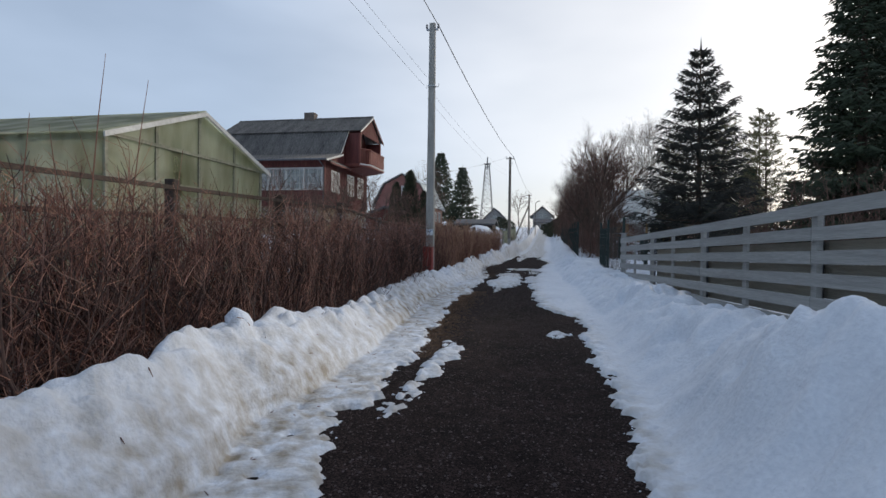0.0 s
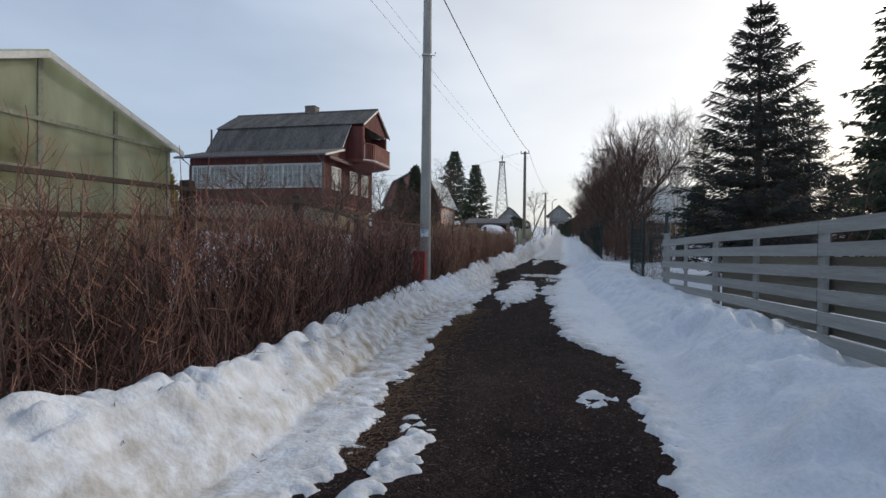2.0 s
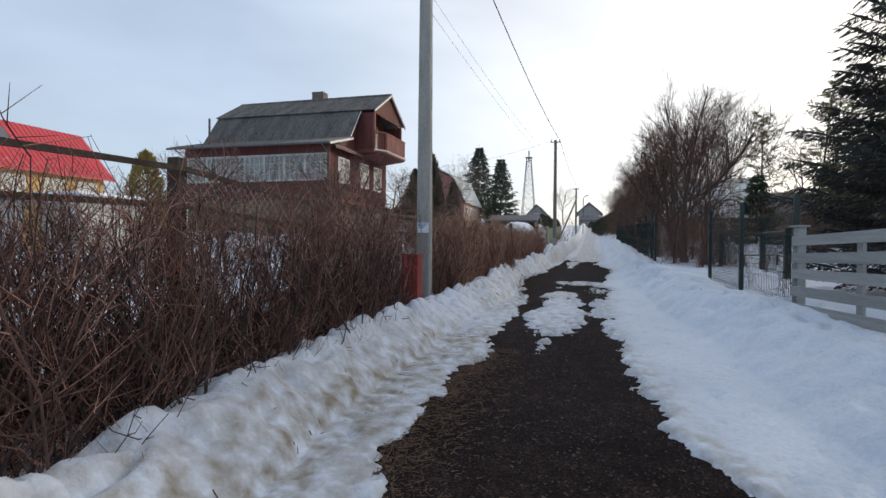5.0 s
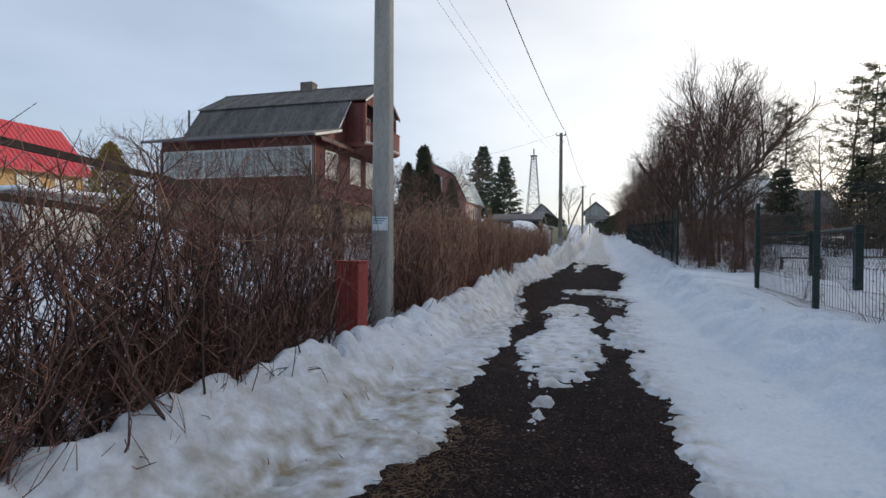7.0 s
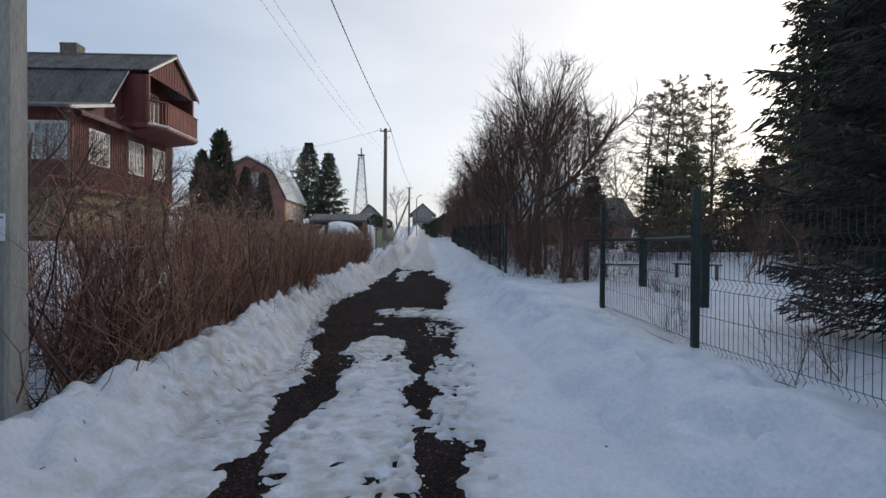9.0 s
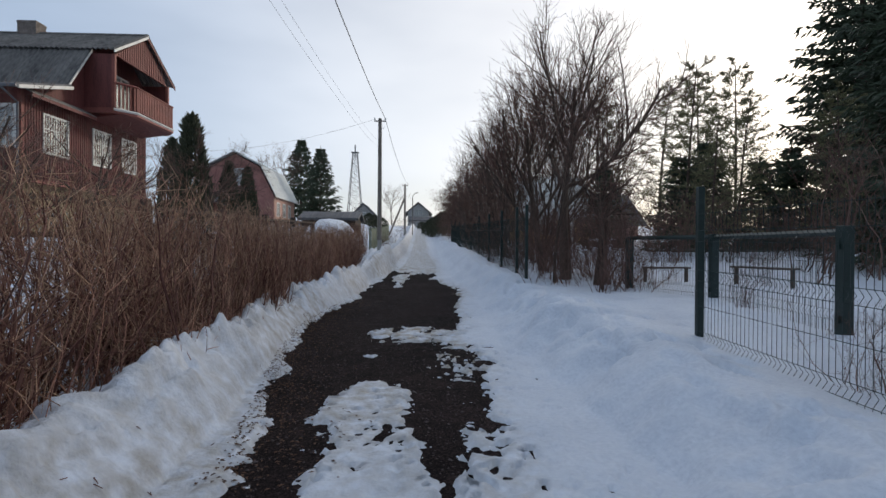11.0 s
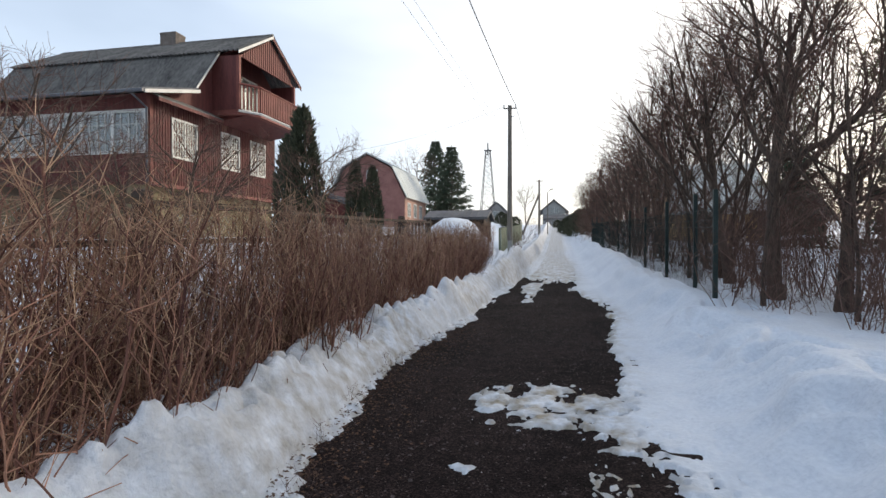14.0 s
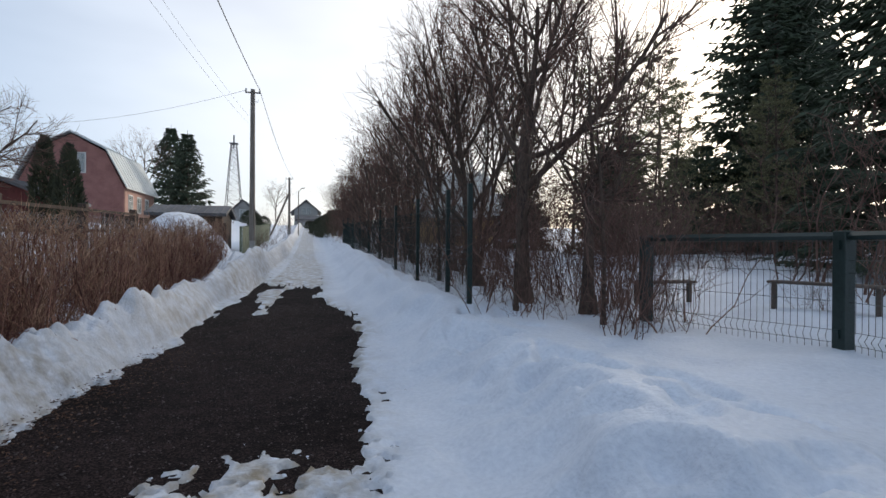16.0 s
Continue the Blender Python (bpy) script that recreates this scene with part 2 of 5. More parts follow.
POLY.node_tree.links.new(_c.outputs[0], _x.inputs[2])
POLY.node_tree.links.new(_x.outputs[0], _o.inputs["Surface"])
GH_FRAME = material("greenhouse_timber", (0.16, 0.16, 0.12), (0.34, 0.33, 0.26), 0.8, 3, 25, 0.2)
FENCE_BROWN = material("dark_brown_fence_wood", (0.032, 0.023, 0.018), (0.085, 0.06, 0.046), 0.85, 3, 25, 0.3)
RED_ROOF = material("red_profiled_sheet", (0.38, 0.02, 0.03), (0.5, 0.045, 0.055), 0.4, 1, 10, 0.05)
TIMBER_YELLOW = material("yellow_timber_wall", (0.36, 0.22, 0.08), (0.55, 0.37, 0.16), 0.8, 2, 15, 0.2, stretch=(1, 1, 5))
METAL_ROOF = material("pale_sheet_roof", (0.42, 0.45, 0.45), (0.62, 0.65, 0.64), 0.35, 0.8, 10, 0.1, metal=0.3)
GREY_WALL = material("grey_house_wall", (0.24, 0.235, 0.225), (0.4, 0.39, 0.375), 0.85, 1, 10, 0.1)
DARK_ROOF = material("dark_roof", (0.07, 0.07, 0.075), (0.16, 0.16, 0.165), 0.8, 1, 10, 0.1)
PINK_BRICK = material("pinkish_wall", (0.3, 0.17, 0.13), (0.48, 0.3, 0.24), 0.85, 2, 20, 0.2)
MAUVE_WALL = material("faded_red_brown_wall", (0.19, 0.085, 0.072), (0.33, 0.16, 0.14), 0.85, 2, 20, 0.2)
BENCH = material("old_bench_wood", (0.06, 0.048, 0.04), (0.15, 0.115, 0.095), 0.85, 4, 30, 0.2)
PAPER = material("notice_paper", (0.6, 0.66, 0.72), (0.8, 0.83, 0.86), 0.7, 8, 40, 0)
PRINT = material("notice_print", (0.04, 0.12, 0.25), (0.08, 0.2, 0.36), 0.7, 8, 40, 0)
PALE_WALL = material("pale_grey_panel", (0.3, 0.3, 0.29), (0.5, 0.5, 0.48), 0.7, 1.5, 15, 0.1)
GREEN_BOARD = material("faded_green_board", (0.09, 0.11, 0.07), (0.2, 0.23, 0.16), 0.85, 3, 25, 0.2, per_object=0.3)


# ---- building helpers ----
class Geo:
    """Collects vertices and faces of one mesh."""

    def __init__(self):
        self.v, self.f = [], []

    def box(self, x0, y0, z0, x1, y1, z1, bevel=0.0):
        c = [(x0, x1), (y0, y1), (z0, z1)]
        if not bevel:
            i = len(self.v)
            self.v += [(c[0][a], c[1][b], c[2][d]) for a in (0, 1) for b in (0, 1) for d in (0, 1)]
            self.f += [tuple(i + k for k in q) for q in ((0, 1, 3, 2), (4, 6, 7, 5), (0, 4, 5, 1), (2, 3, 7, 6), (0, 2, 6, 4), (1, 5, 7, 3))]
        else:
            bm = bmesh.new()
            bmesh.ops.create_cube(bm, size=1, matrix=Matrix.Translation(((x0 + x1) / 2, (y0 + y1) / 2, (z0 + z1) / 2)) @ Matrix.Diagonal((abs(x1 - x0), abs(y1 - y0), abs(z1 - z0), 1)))
            bmesh.ops.bevel(bm, geom=bm.edges[:], offset=bevel, segments=1, affect="EDGES")
            self.add_bm(bm)
        return self

    def add_bm(self, bm, m=None):
        bm.verts.index_update()
        i = len(self.v)
        self.v += [tuple(m @ v.co) if m else tuple(v.co) for v in bm.verts]
        self.f += [tuple(i + v.index for v in f.verts) for f in bm.faces]
        bm.free()
        return self

    def tube(self, pts, radii, n=4, caps=True):
        pts = [Vector(p) for p in pts]
        base = len(self.v)
        for k, p in enumerate(pts):
            d = (pts[min(k + 1, len(pts) - 1)] - pts[max(k - 1, 0)])
            d = d.normalized() if d.length > 1e-9 else Vector((0, 0, 1))
            a = d.cross(Vector((0, 0, 1)) if abs(d.z) < 0.9 else Vector((1, 0, 0))).normalized()
            b = d.cross(a)
            r = radii[k] if isinstance(radii, (list, tuple)) else radii
            for j in range(n):
                t = 2 * math.pi * j / n
                self.v.append(tuple(p + r * (math.cos(t) * a + math.sin(t) * b)))
        for k in range(len(pts) - 1):
            for j in range(n):
                q = base + k * n
                self.f.append((q + j, q + (j + 1) % n, q + n + (j + 1) % n, q + n + j))
        if caps:
            self.f.append(tuple(base + j for j in reversed(range(n))))
            self.f.append(tuple(base + (len(pts) - 1) * n + j for j in range(n)))
        return self

    def prism(self, poly, axis, a, b):
        """A polygon of (u, v) pairs drawn out along x (u, v = y, z), y (x, z) or z (x, y)."""
        i, n = len(self.v), len(poly)
        for s in (a, b):
            for u, w in poly:
                self.v.append({"x": (s, u, w), "y": (u, s, w), "z": (u, w, s)}[axis])
        self.f += [tuple(i + k for k in reversed(range(n))), tuple(i + n + k for k in range(n))]
        self.f += [(i + k, i + (k + 1) % n, i + n + (k + 1) % n, i + n + k) for k in range(n)]
        return self

    def mesh(self, name, mat, smooth=False):
        me = bpy.data.meshes.new(name)
        me.from_pydata(self.v, [], self.f)
        me.materials.append(mat)
        if smooth:
            me.shade_smooth()
        bm = bmesh.new()
        if len(self.f) < 20000:
            bm.from_mesh(me)
            bmesh.ops.recalc_face_normals(bm, faces=bm.faces[:])
            bm.to_mesh(me)
        bm.free()
        return me


def part(name, geo, mat, parent=None, label="", smooth=False):
    ob = new(name, geo.mesh(name, mat, smooth) if isinstance(geo, Geo) else geo)
    if parent:
        ob.parent = parent
        ob.matrix_parent_inverse = parent.matrix_basis.inverted()
    if label:
        tagged(ob, label)
    return ob


def thing(name, label, category, group="", at=(0, 0, 0), kind=""):
    ob = new(name)
    ob.empty_display_size = 0.2
    ob.matrix_basis = pose(*at)
    return tagged(ob, label, category, group, kind)


def step(a, b, x):
    t = np.clip((x - a) / (b - a), 0, 1)
    return t * t * (3 - 2 * t)


def wob(x, y, seed=0):
    """Smooth value noise, about -1 to 1, on arrays."""
    x, y = np.asarray(x, float), np.asarray(y, float)
    xi, yi = np.floor(x), np.floor(y)
    u, v = x - xi, y - yi
    u, v = u * u * u * (u * (u * 6 - 15) + 10), v * v * v * (v * (v * 6 - 15) + 10)

    def h(a, b):
        s = np.sin(a * 127.1 + b * 311.7 + seed * 74.7) * 43758.5453
        return (s - np.floor(s)) * 2 - 1
    return (h(xi, yi) * (1 - u) + h(xi + 1, yi) * u) * (1 - v) + (h(xi, yi + 1) * (1 - u) + h(xi + 1, yi + 1) * u) * v


def fbm(x, y, seed=0, octaves=3):
    return sum(wob(np.asarray(x) * 2 ** k, np.asarray(y) * 2 ** k, seed + k) * 0.5 ** k for k in range(octaves))


# ---- ground ----
def road_z(y):
    """Height of the lane: it climbs gently away from the start."""
    return np.interp(y, [-300, -30, 4, 8.5, 13, 18.5, 24, 42, 54, 66, 92, 130, 1600], [-0.2, -0.2, 0, 0.1, 0.21, 0.28, 0.38, 0.85, 1.4, 2.15, 4.1, 4.6, 4.6])


def left_edge(y):
    return np.interp(y, [-5, 2.6, 3.4, 6, 9.5, 13, 17, 19.5, 21.5, 24, 29, 35, 45], [-1.3, -1.15, -1.42, -1.45, -1.78, -1.75, -1.9, -2.3, -2.5, -2.3, -1.95, -1.65, -1.6])


def right_edge(y):
    return np.interp(y, [-5, 3, 5, 8, 8.9, 10, 11.5, 14, 18, 19.2, 20.4, 22.5, 25.2, 27, 29.4, 32, 36.4, 45], [0.6, 0.57, 0.54, 0.48, 0.36, -0.12, -0.25, -0.48, -0.4, -0.2, -0.45, -0.3, 0.0, -0.1, -0.6, -0.35, -0.3, -0.5])


def right_toe(y):
    return np.interp(y, [-5, 3, 6, 9.4, 13.6, 15.4, 19, 20.3, 25, 30, 45], [0.75, 0.75, 0.7, 0.62, 0.42, 0.2, 0.12, -0.05, 0.12, -0.1, 0.0])


# snow left lying on the lane: centre x, y, half width, half length, fill
PATCHES = [(-1.14, 5.0, 0.06, 0.55, 0.1), (-1.08, 5.8, 0.09, 0.3, 0.0), (0.12, 7.4, 0.1, 0.12, 0.0), (-1.15, 15.8, 0.3, 2.3, 0.1), (-1.16, 14.5, 0.32, 1.05, 0.35), (-0.52, 16.6, 0.1, 1.6, 0.0), (-1.25, 17.6, 0.34, 0.9, 0.05),
           (-1.02, 20.7, 0.42, 0.6, 0.1), (-0.5, 20.4, 0.3, 0.7, 0.0), (-1.4, 19.5, 0.1, 0.14, 0.0), (-1.45, 29.2, 0.22, 1.5, 0.1), (-1.1, 33.5, 0.9, 2.0, 0.2), (-1.0, 39, 1.2, 3.5, 0.6)]


def snow_h(x, y):
    """Height of the snow surface above the lane; below zero where the lane is bare."""
    x, y = np.asarray(x, float), np.asarray(y, float)
    n1, n2, n3 = fbm(x * 1.7, y * 1.7, 3), fbm(x * 6, y * 6, 11), fbm(x * 0.5, y * 0.35, 23)
    n4 = fbm(x * 15, y * 15, 31, 2)
    rag = 0.08 * n1 + 0.05 * n2 + 0.045 * n4
    lx, rx, tx = left_edge(y), right_edge(y), right_toe(y)
    # bare lane and the thin refrozen rim on both sides
    edge = np.maximum(lx + rag - x, x - rx + rag)
    for cx, cy, hw, hl, fill in PATCHES:
        q = (1 + fill - np.sqrt(((x - cx) / hw) ** 2 + ((y - cy) / hl) ** 2)) * min(hw, 0.3)
        edge = np.maximum(edge, q + 0.9 * rag)
    speck = np.exp(-((x + 0.5) / 0.4) ** 2 - ((y - 19.2) / 1.0) ** 2)
    edge = np.maximum(edge, np.where(speck > 0.15, 0.1 * speck - 0.12 + 0.1 * n4 + 0.03 * n2, -0.1))
    edge = edge - 0.3 * step(0.72, 0.95, n4 + 0.4 * n2) * step(12.5, 14, y) * (1 - step(21, 22, y)) * step(-0.25, 0.1, 0.15 - x) * (x > lx)
    edge = edge - 0.3 * np.clip(fbm(x * 5, y * 5, 91, 2) - 0.22, 0, 1) * step(19.5, 20, y) * (1 - step(21.4, 21.8, y)) * (x > lx) * (x < -0.4)
    edge = np.maximum(edge, np.clip((y - 34.5) * 0.1, -1, 0.3) + 0.5 * rag)
    holes = np.clip(fbm(x * 11, y * 11, 77, 2) - 0.55, 0, 1)
    thin = np.clip(edge * 0.8, -0.04, 0.03 + 0.012 * n1) + 0.006 * n2 + 0.007 * n4 - 0.06 * holes
    # banks pushed aside
    ledge = np.interp(y, [0, 14, 17, 19.5, 22, 26, 40], [0.55, 0.5, 0.36, 0.05, 0.02, 0.08, 0.2])
    crest_l = np.interp(y, [0, 3.6, 4.6, 6.2, 8, 10.5, 13, 15.3, 17, 18.5, 24, 30, 34, 38, 60], [0.62, 0.62, 0.55, 0.39, 0.37, 0.38, 0.38, 0.35, 0.35, 0.42, 0.44, 0.52, 0.65, 0.6, 0.5]) * (1 + 0.16 * n3)
    u = lx - ledge - x + 0.03 * n1 + 0.1 * n3
    lump = np.abs(fbm(x * 5.5, y * 2.6, 51, 2)) + 0.28 * np.abs(fbm(x * 11, y * 6.5, 57, 1))
    clod = np.sqrt(np.abs(wob(x * 8, y * 4.2, 61)) + 0.02) * 0.7 + 0.4 * np.sqrt(np.abs(wob(x * 14, y * 8.5, 63)) + 0.02)
    bank_l = crest_l * (0.34 * step(-0.04, 0.09, u) + 0.66 * step(0.0, 0.5 - 0.12 * step(16, 19, y), u)) * (1 - 0.65 * step(0.46 - 0.12 * step(16, 19, y), 0.9 - 0.2 * step(16, 19, y), u)) - 0.1 * (u < 0)
    bank_l = bank_l + step(0.05, 0.35, u) * ((0.03 + 0.03 * step(16, 19, y)) * n1 + (0.1 + 0.04 * step(15, 18, y)) * (lump - 0.3) + 0.12 * step(15, 18, y) * (clod - 0.4) + 0.007 * n2 + 0.005 * n4)
    crest_r = np.interp(y, [-3, 2.0, 3.2, 4.6, 8, 11, 16, 24, 30, 40, 60], [0.8, 0.82, 0.8, 0.6, 0.46, 0.42, 0.44, 0.46, 0.55, 0.7, 0.5]) * (1 + 0.12 * n3)
    w = np.interp(y, [0, 8, 12, 18, 26, 40], [1.0, 0.9, 0.8, 0.95, 0.9, 1.0])
    v = x - tx + 0.10 * n1
    bank_r = crest_r * step(0.0, 1.0, v / w) * (1 - 0.18 * step(1.0, 2.0, v / w))
    tread = np.clip(fbm(x * 2.6, y * 2.2, 41) - 0.25, 0, 1)  # old footprints
    bank_r = bank_r + -0.1 * (v < 0) + step(0.15, 0.7, v) * ((0.09 - 0.06 * step(10, 13, y)) * n1 + (0.026 - 0.022 * step(10, 13, y)) * n2 + (0.01 - 0.008 * step(10, 13, y)) * n4 - 0.18 * tread * (1 - step(1.2, 2.2, v)))
    bank_r = bank_r - 0.07 * step(8, 10.5, y) * (1 - step(17, 20, y)) * np.exp(-((v - 0.1) / 0.2) ** 2)  # old wheel track
    bank_r = bank_r + 0.28 * np.exp(-((x - 1.35) / 0.45) ** 2 - ((y - 3.3) / 0.75) ** 2)
    pits = np.clip(fbm(x * 7.5, y * 7.5, 71, 2) - 0.42, 0, 1)  # thaw pits and fallen crumbs
    bank_l = bank_l - 0.09 * pits * step(0.1, 0.3, u)
    h = np.maximum(thin, np.maximum(bank_l, bank_r))
    far = step(3.0, 9.0, np.abs(x + 0.5))
    return h + far * 0.08 * n3


def land(x, y):
    """The lie of the ground away from the lane."""
    x, y = np.asarray(x, float), np.asarray(y, float)
    z = road_z(y)
    z = z + step(4, 16, -x) * step(14, 34, y) * 1.0 * (1 - step(60, 200, -x))
    z = z + 0.35 * np.exp(-((x + 2.75) / 0.75) ** 2 - ((y - 34.5) / 2.2) ** 2)
    return z + 1.6 * np.exp(-(((x + 4.7) / 1.3) ** 2 + ((y - 36.5) / 1.5) ** 2) ** 1.6)


def spread(fine, step_fine, lo, hi, grow):
    a = list(np.arange(fine[0], fine[1], step_fine))
    d, s = step_fine, a[-1]
    while s < hi:
        d *= grow
        s += d
        a.append(s)
    d, s = step_fine, a[0]
    while s > lo:
        d *= grow
        s -= d
        a.insert(0, s)
    return np.array(a)


def grid_mesh(name, xs, ys, zf, mat):
    X, Y = np.meshgrid(xs, ys)
    Z = zf(X, Y)
    me = bpy.data.meshes.new(name)
    nx, ny = len(xs), len(ys)
    co = np.stack([X, Y, Z], -1).reshape(-1, 3).astype(np.float32)
    i = (np.arange(ny - 1)[:, None] * nx + np.arange(nx - 1)[None]).reshape(-1)
    q = np.stack([i, i + 1, i + nx + 1, i + nx], -1).astype(np.int32)
    me.vertices.add(len(co))
    me.vertices.foreach_set("co", co.reshape(-1))
    me.loops.add(q.size)
    me.loops.foreach_set("vertex_index", q.reshape(-1))
    me.polygons.add(len(q))
    me.polygons.foreach_set("loop_start", np.arange(0, q.size, 4, dtype=np.int32))
    me.update(calc_edges=True)
    me.materials.append(mat)
    me.shade_smooth()
    return me


def footprints(x, y):
    """Dents trodden into the right-hand bank and the yard."""
    r = random.Random(12)
    d = np.zeros_like(x)
    for k in range(90):
        py = 1.8 + 22 * (k + r.random()) / 90
        px = float(right_toe(py)) + r.uniform(0.45, 1.15)
        a, w, ln, dp = r.gauss(0.2, 0.5), r.uniform(0.06, 0.1), r.uniform(0.12, 0.2), r.uniform(0.04, 0.09)
        u, v = (x - px) * math.cos(a) + (y - py) * math.sin(a), (y - py) * math.cos(a) - (x - px) * math.sin(a)
        q = (u / w) ** 2 + (v / ln) ** 2
        d += dp * np.exp(-q ** 1.5) - 0.25 * dp * np.exp(-((q - 2.2) / 0.9) ** 2)
    return d


def grime_shade_layer(me):
    """Road dirt, strongest on the thin rim and the foot of the banks, plus shade painted on the left bank."""
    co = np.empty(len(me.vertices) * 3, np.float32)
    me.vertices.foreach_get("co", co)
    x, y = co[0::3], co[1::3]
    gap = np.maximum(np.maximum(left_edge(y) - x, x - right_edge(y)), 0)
    # last term tints the whole left bank: some dirt, mostly shade put into the colour
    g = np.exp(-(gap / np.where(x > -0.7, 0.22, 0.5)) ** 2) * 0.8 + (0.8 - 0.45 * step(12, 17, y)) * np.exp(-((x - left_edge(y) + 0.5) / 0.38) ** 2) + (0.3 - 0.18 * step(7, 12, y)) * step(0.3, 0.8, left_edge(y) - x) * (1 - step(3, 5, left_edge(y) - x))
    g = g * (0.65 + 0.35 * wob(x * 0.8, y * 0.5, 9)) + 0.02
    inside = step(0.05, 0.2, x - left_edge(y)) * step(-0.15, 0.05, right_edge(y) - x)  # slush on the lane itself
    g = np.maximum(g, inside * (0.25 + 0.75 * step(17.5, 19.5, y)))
    me.attributes.new("grime_shade", "FLOAT", "POINT").data.foreach_set("value", np.clip(g, 0, 1).astype(np.float32))


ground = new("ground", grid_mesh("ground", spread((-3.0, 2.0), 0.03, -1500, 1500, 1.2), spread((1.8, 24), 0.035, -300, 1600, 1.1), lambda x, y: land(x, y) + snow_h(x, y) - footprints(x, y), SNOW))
grime_shade_layer(ground.data)
tagged(ground, "old trampled snow with pushed-up banks beside the lane", "snow", kind="structure")
road = new("road", grid_mesh("road", np.arange(-3.0, 1.21, 0.15), np.arange(-6, 60, 0.25), lambda x, y: land(x, y) - 0.004 * np.abs(x + 0.7) + 0.006 * wob(x * 2, y * 2, 5), ASPHALT))
tagged(road, "narrow dark asphalt lane with worn gritty surface", "road", kind="structure")


def ground_z(x, y):
    return float(land(x, y) + snow_h(x, y))


# ---- plants ----
def rand_dir(rng, d, spread_):
    v = Vector((rng.gauss(0, 1), rng.gauss(0, 1), rng.gauss(0, 1))).normalized()
    return (d.normalized() + v * spread_).normalized()


def limb(geo, rng, p, d, length, r0, r1, segs, n, bend=0.18, lift=0.0):
    """One bent tapering stem. Returns its points."""
    pts, rad = [p.copy()], [r0]
    for k in range(segs):
        d = rand_dir(rng, d, bend)
        d.z += lift
        d.normalize()
        p = p + d * (length / segs)
        pts.append(p.copy())
        rad.append(r0 + (r1 - r0) * (k + 1) / segs)
    geo.tube(pts, rad, n, caps=False)
    return pts


def bush_meshes(seed, height, width, length, stems, tip_mat, stem_mat, subs=5, fine=4, clump=5, kinks=2, low=0):
    """A leafless hedge plant: crooked stems in clumps, side branches down to the snow, straight shoots on top."""
    rng = random.Random(seed)
    a, b = Geo(), Geo()
    root = Vector((0, 0, 0))
    for i in range(stems):
        if i % clump == 0:
            root = Vector((rng.uniform(-width, width) * 0.26, rng.uniform(-length, length) * 0.5, -0.15))
        p = root + Vector((rng.gauss(0, 0.035), rng.gauss(0, 0.035), 0))
        d = Vector((rng.gauss(0, 0.16), rng.gauss(0, 0.4), 1))
        h = height * rng.uniform(0.6, 0.98) + 0.15
        thick = rng.choice((0.0045, 0.006, 0.008, 0.012)) * min(1.0, height)
        pts = limb(a, rng, p, d, h * 0.95, thick, 0.0024, 6, 4 if thick > 0.007 else 3, 0.36, 0.14)
        for k in range(subs):
            j = rng.choice((0, 1, 1, 2, 3, 4, 5)) if k else 5
            q = pts[j].lerp(pts[j + 1], rng.random())
            if k < 1:
                dd, left = Vector((rng.gauss(0, 0.15), rng.gauss(0, 0.2), 1)), height * rng.uniform(0.1, 0.22)
            else:
                dd = rand_dir(rng, Vector((rng.gauss(0, 0.8), rng.gauss(0, 0.8), 0.5)), 0.3)
                left = max(0.16, height - q.z) * rng.uniform(0.35, 0.8) * min(1.0, 0.35 + max(q.z, 0) / height)
            tp = limb(a, rng, q, dd, left, 0.0032, 0.0016, 3, 3, 0.36, 0.16)
            for _ in range(fine):
                j2 = rng.randrange(0, 3)
                q2 = tp[j2].lerp(tp[j2 + 1], rng.random())
                d2 = rand_dir(rng, Vector((rng.gauss(0, 0.7), rng.gauss(0, 0.7), 0.6)), 0.35)
                limb(b, rng, q2, d2, rng.uniform(0.07, 0.26), 0.0021, 0.001, kinks, 3, 0.3, 0.15)
    for _ in range(low):
        p = Vector((rng.uniform(-width, width) * 0.34, rng.uniform(-length, length) * 0.55, -0.1))
        d = Vector((rng.gauss(0, 0.35), rng.gauss(0, 0.45), 1))
        lp = limb(a, rng, p, d, height * rng.uniform(0.25, 0.62), rng.uniform(0.003, 0.007), 0.002, 4, 3, 0.45, 0.05)
        for k in (1, 2, 3):
            limb(a, rng, lp[k], rand_dir(rng, Vector((rng.gauss(0, 1), rng.gauss(0, 1), 0.3)), 0.3), rng.uniform(0.08, 0.22), 0.0028, 0.0015, 2, 3, 0.4, 0.1)
    if low:  # a clipped hedge: what leans out or stands proud is short
        for g in (a, b):
            g.v = [(math.copysign(0.3 + 0.3 * (abs(x) - 0.3), x) if abs(x) > 0.3 else x, y, min(z, height + 0.3 * (z - height))) for x, y, z in g.v]
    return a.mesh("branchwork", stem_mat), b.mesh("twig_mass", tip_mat)


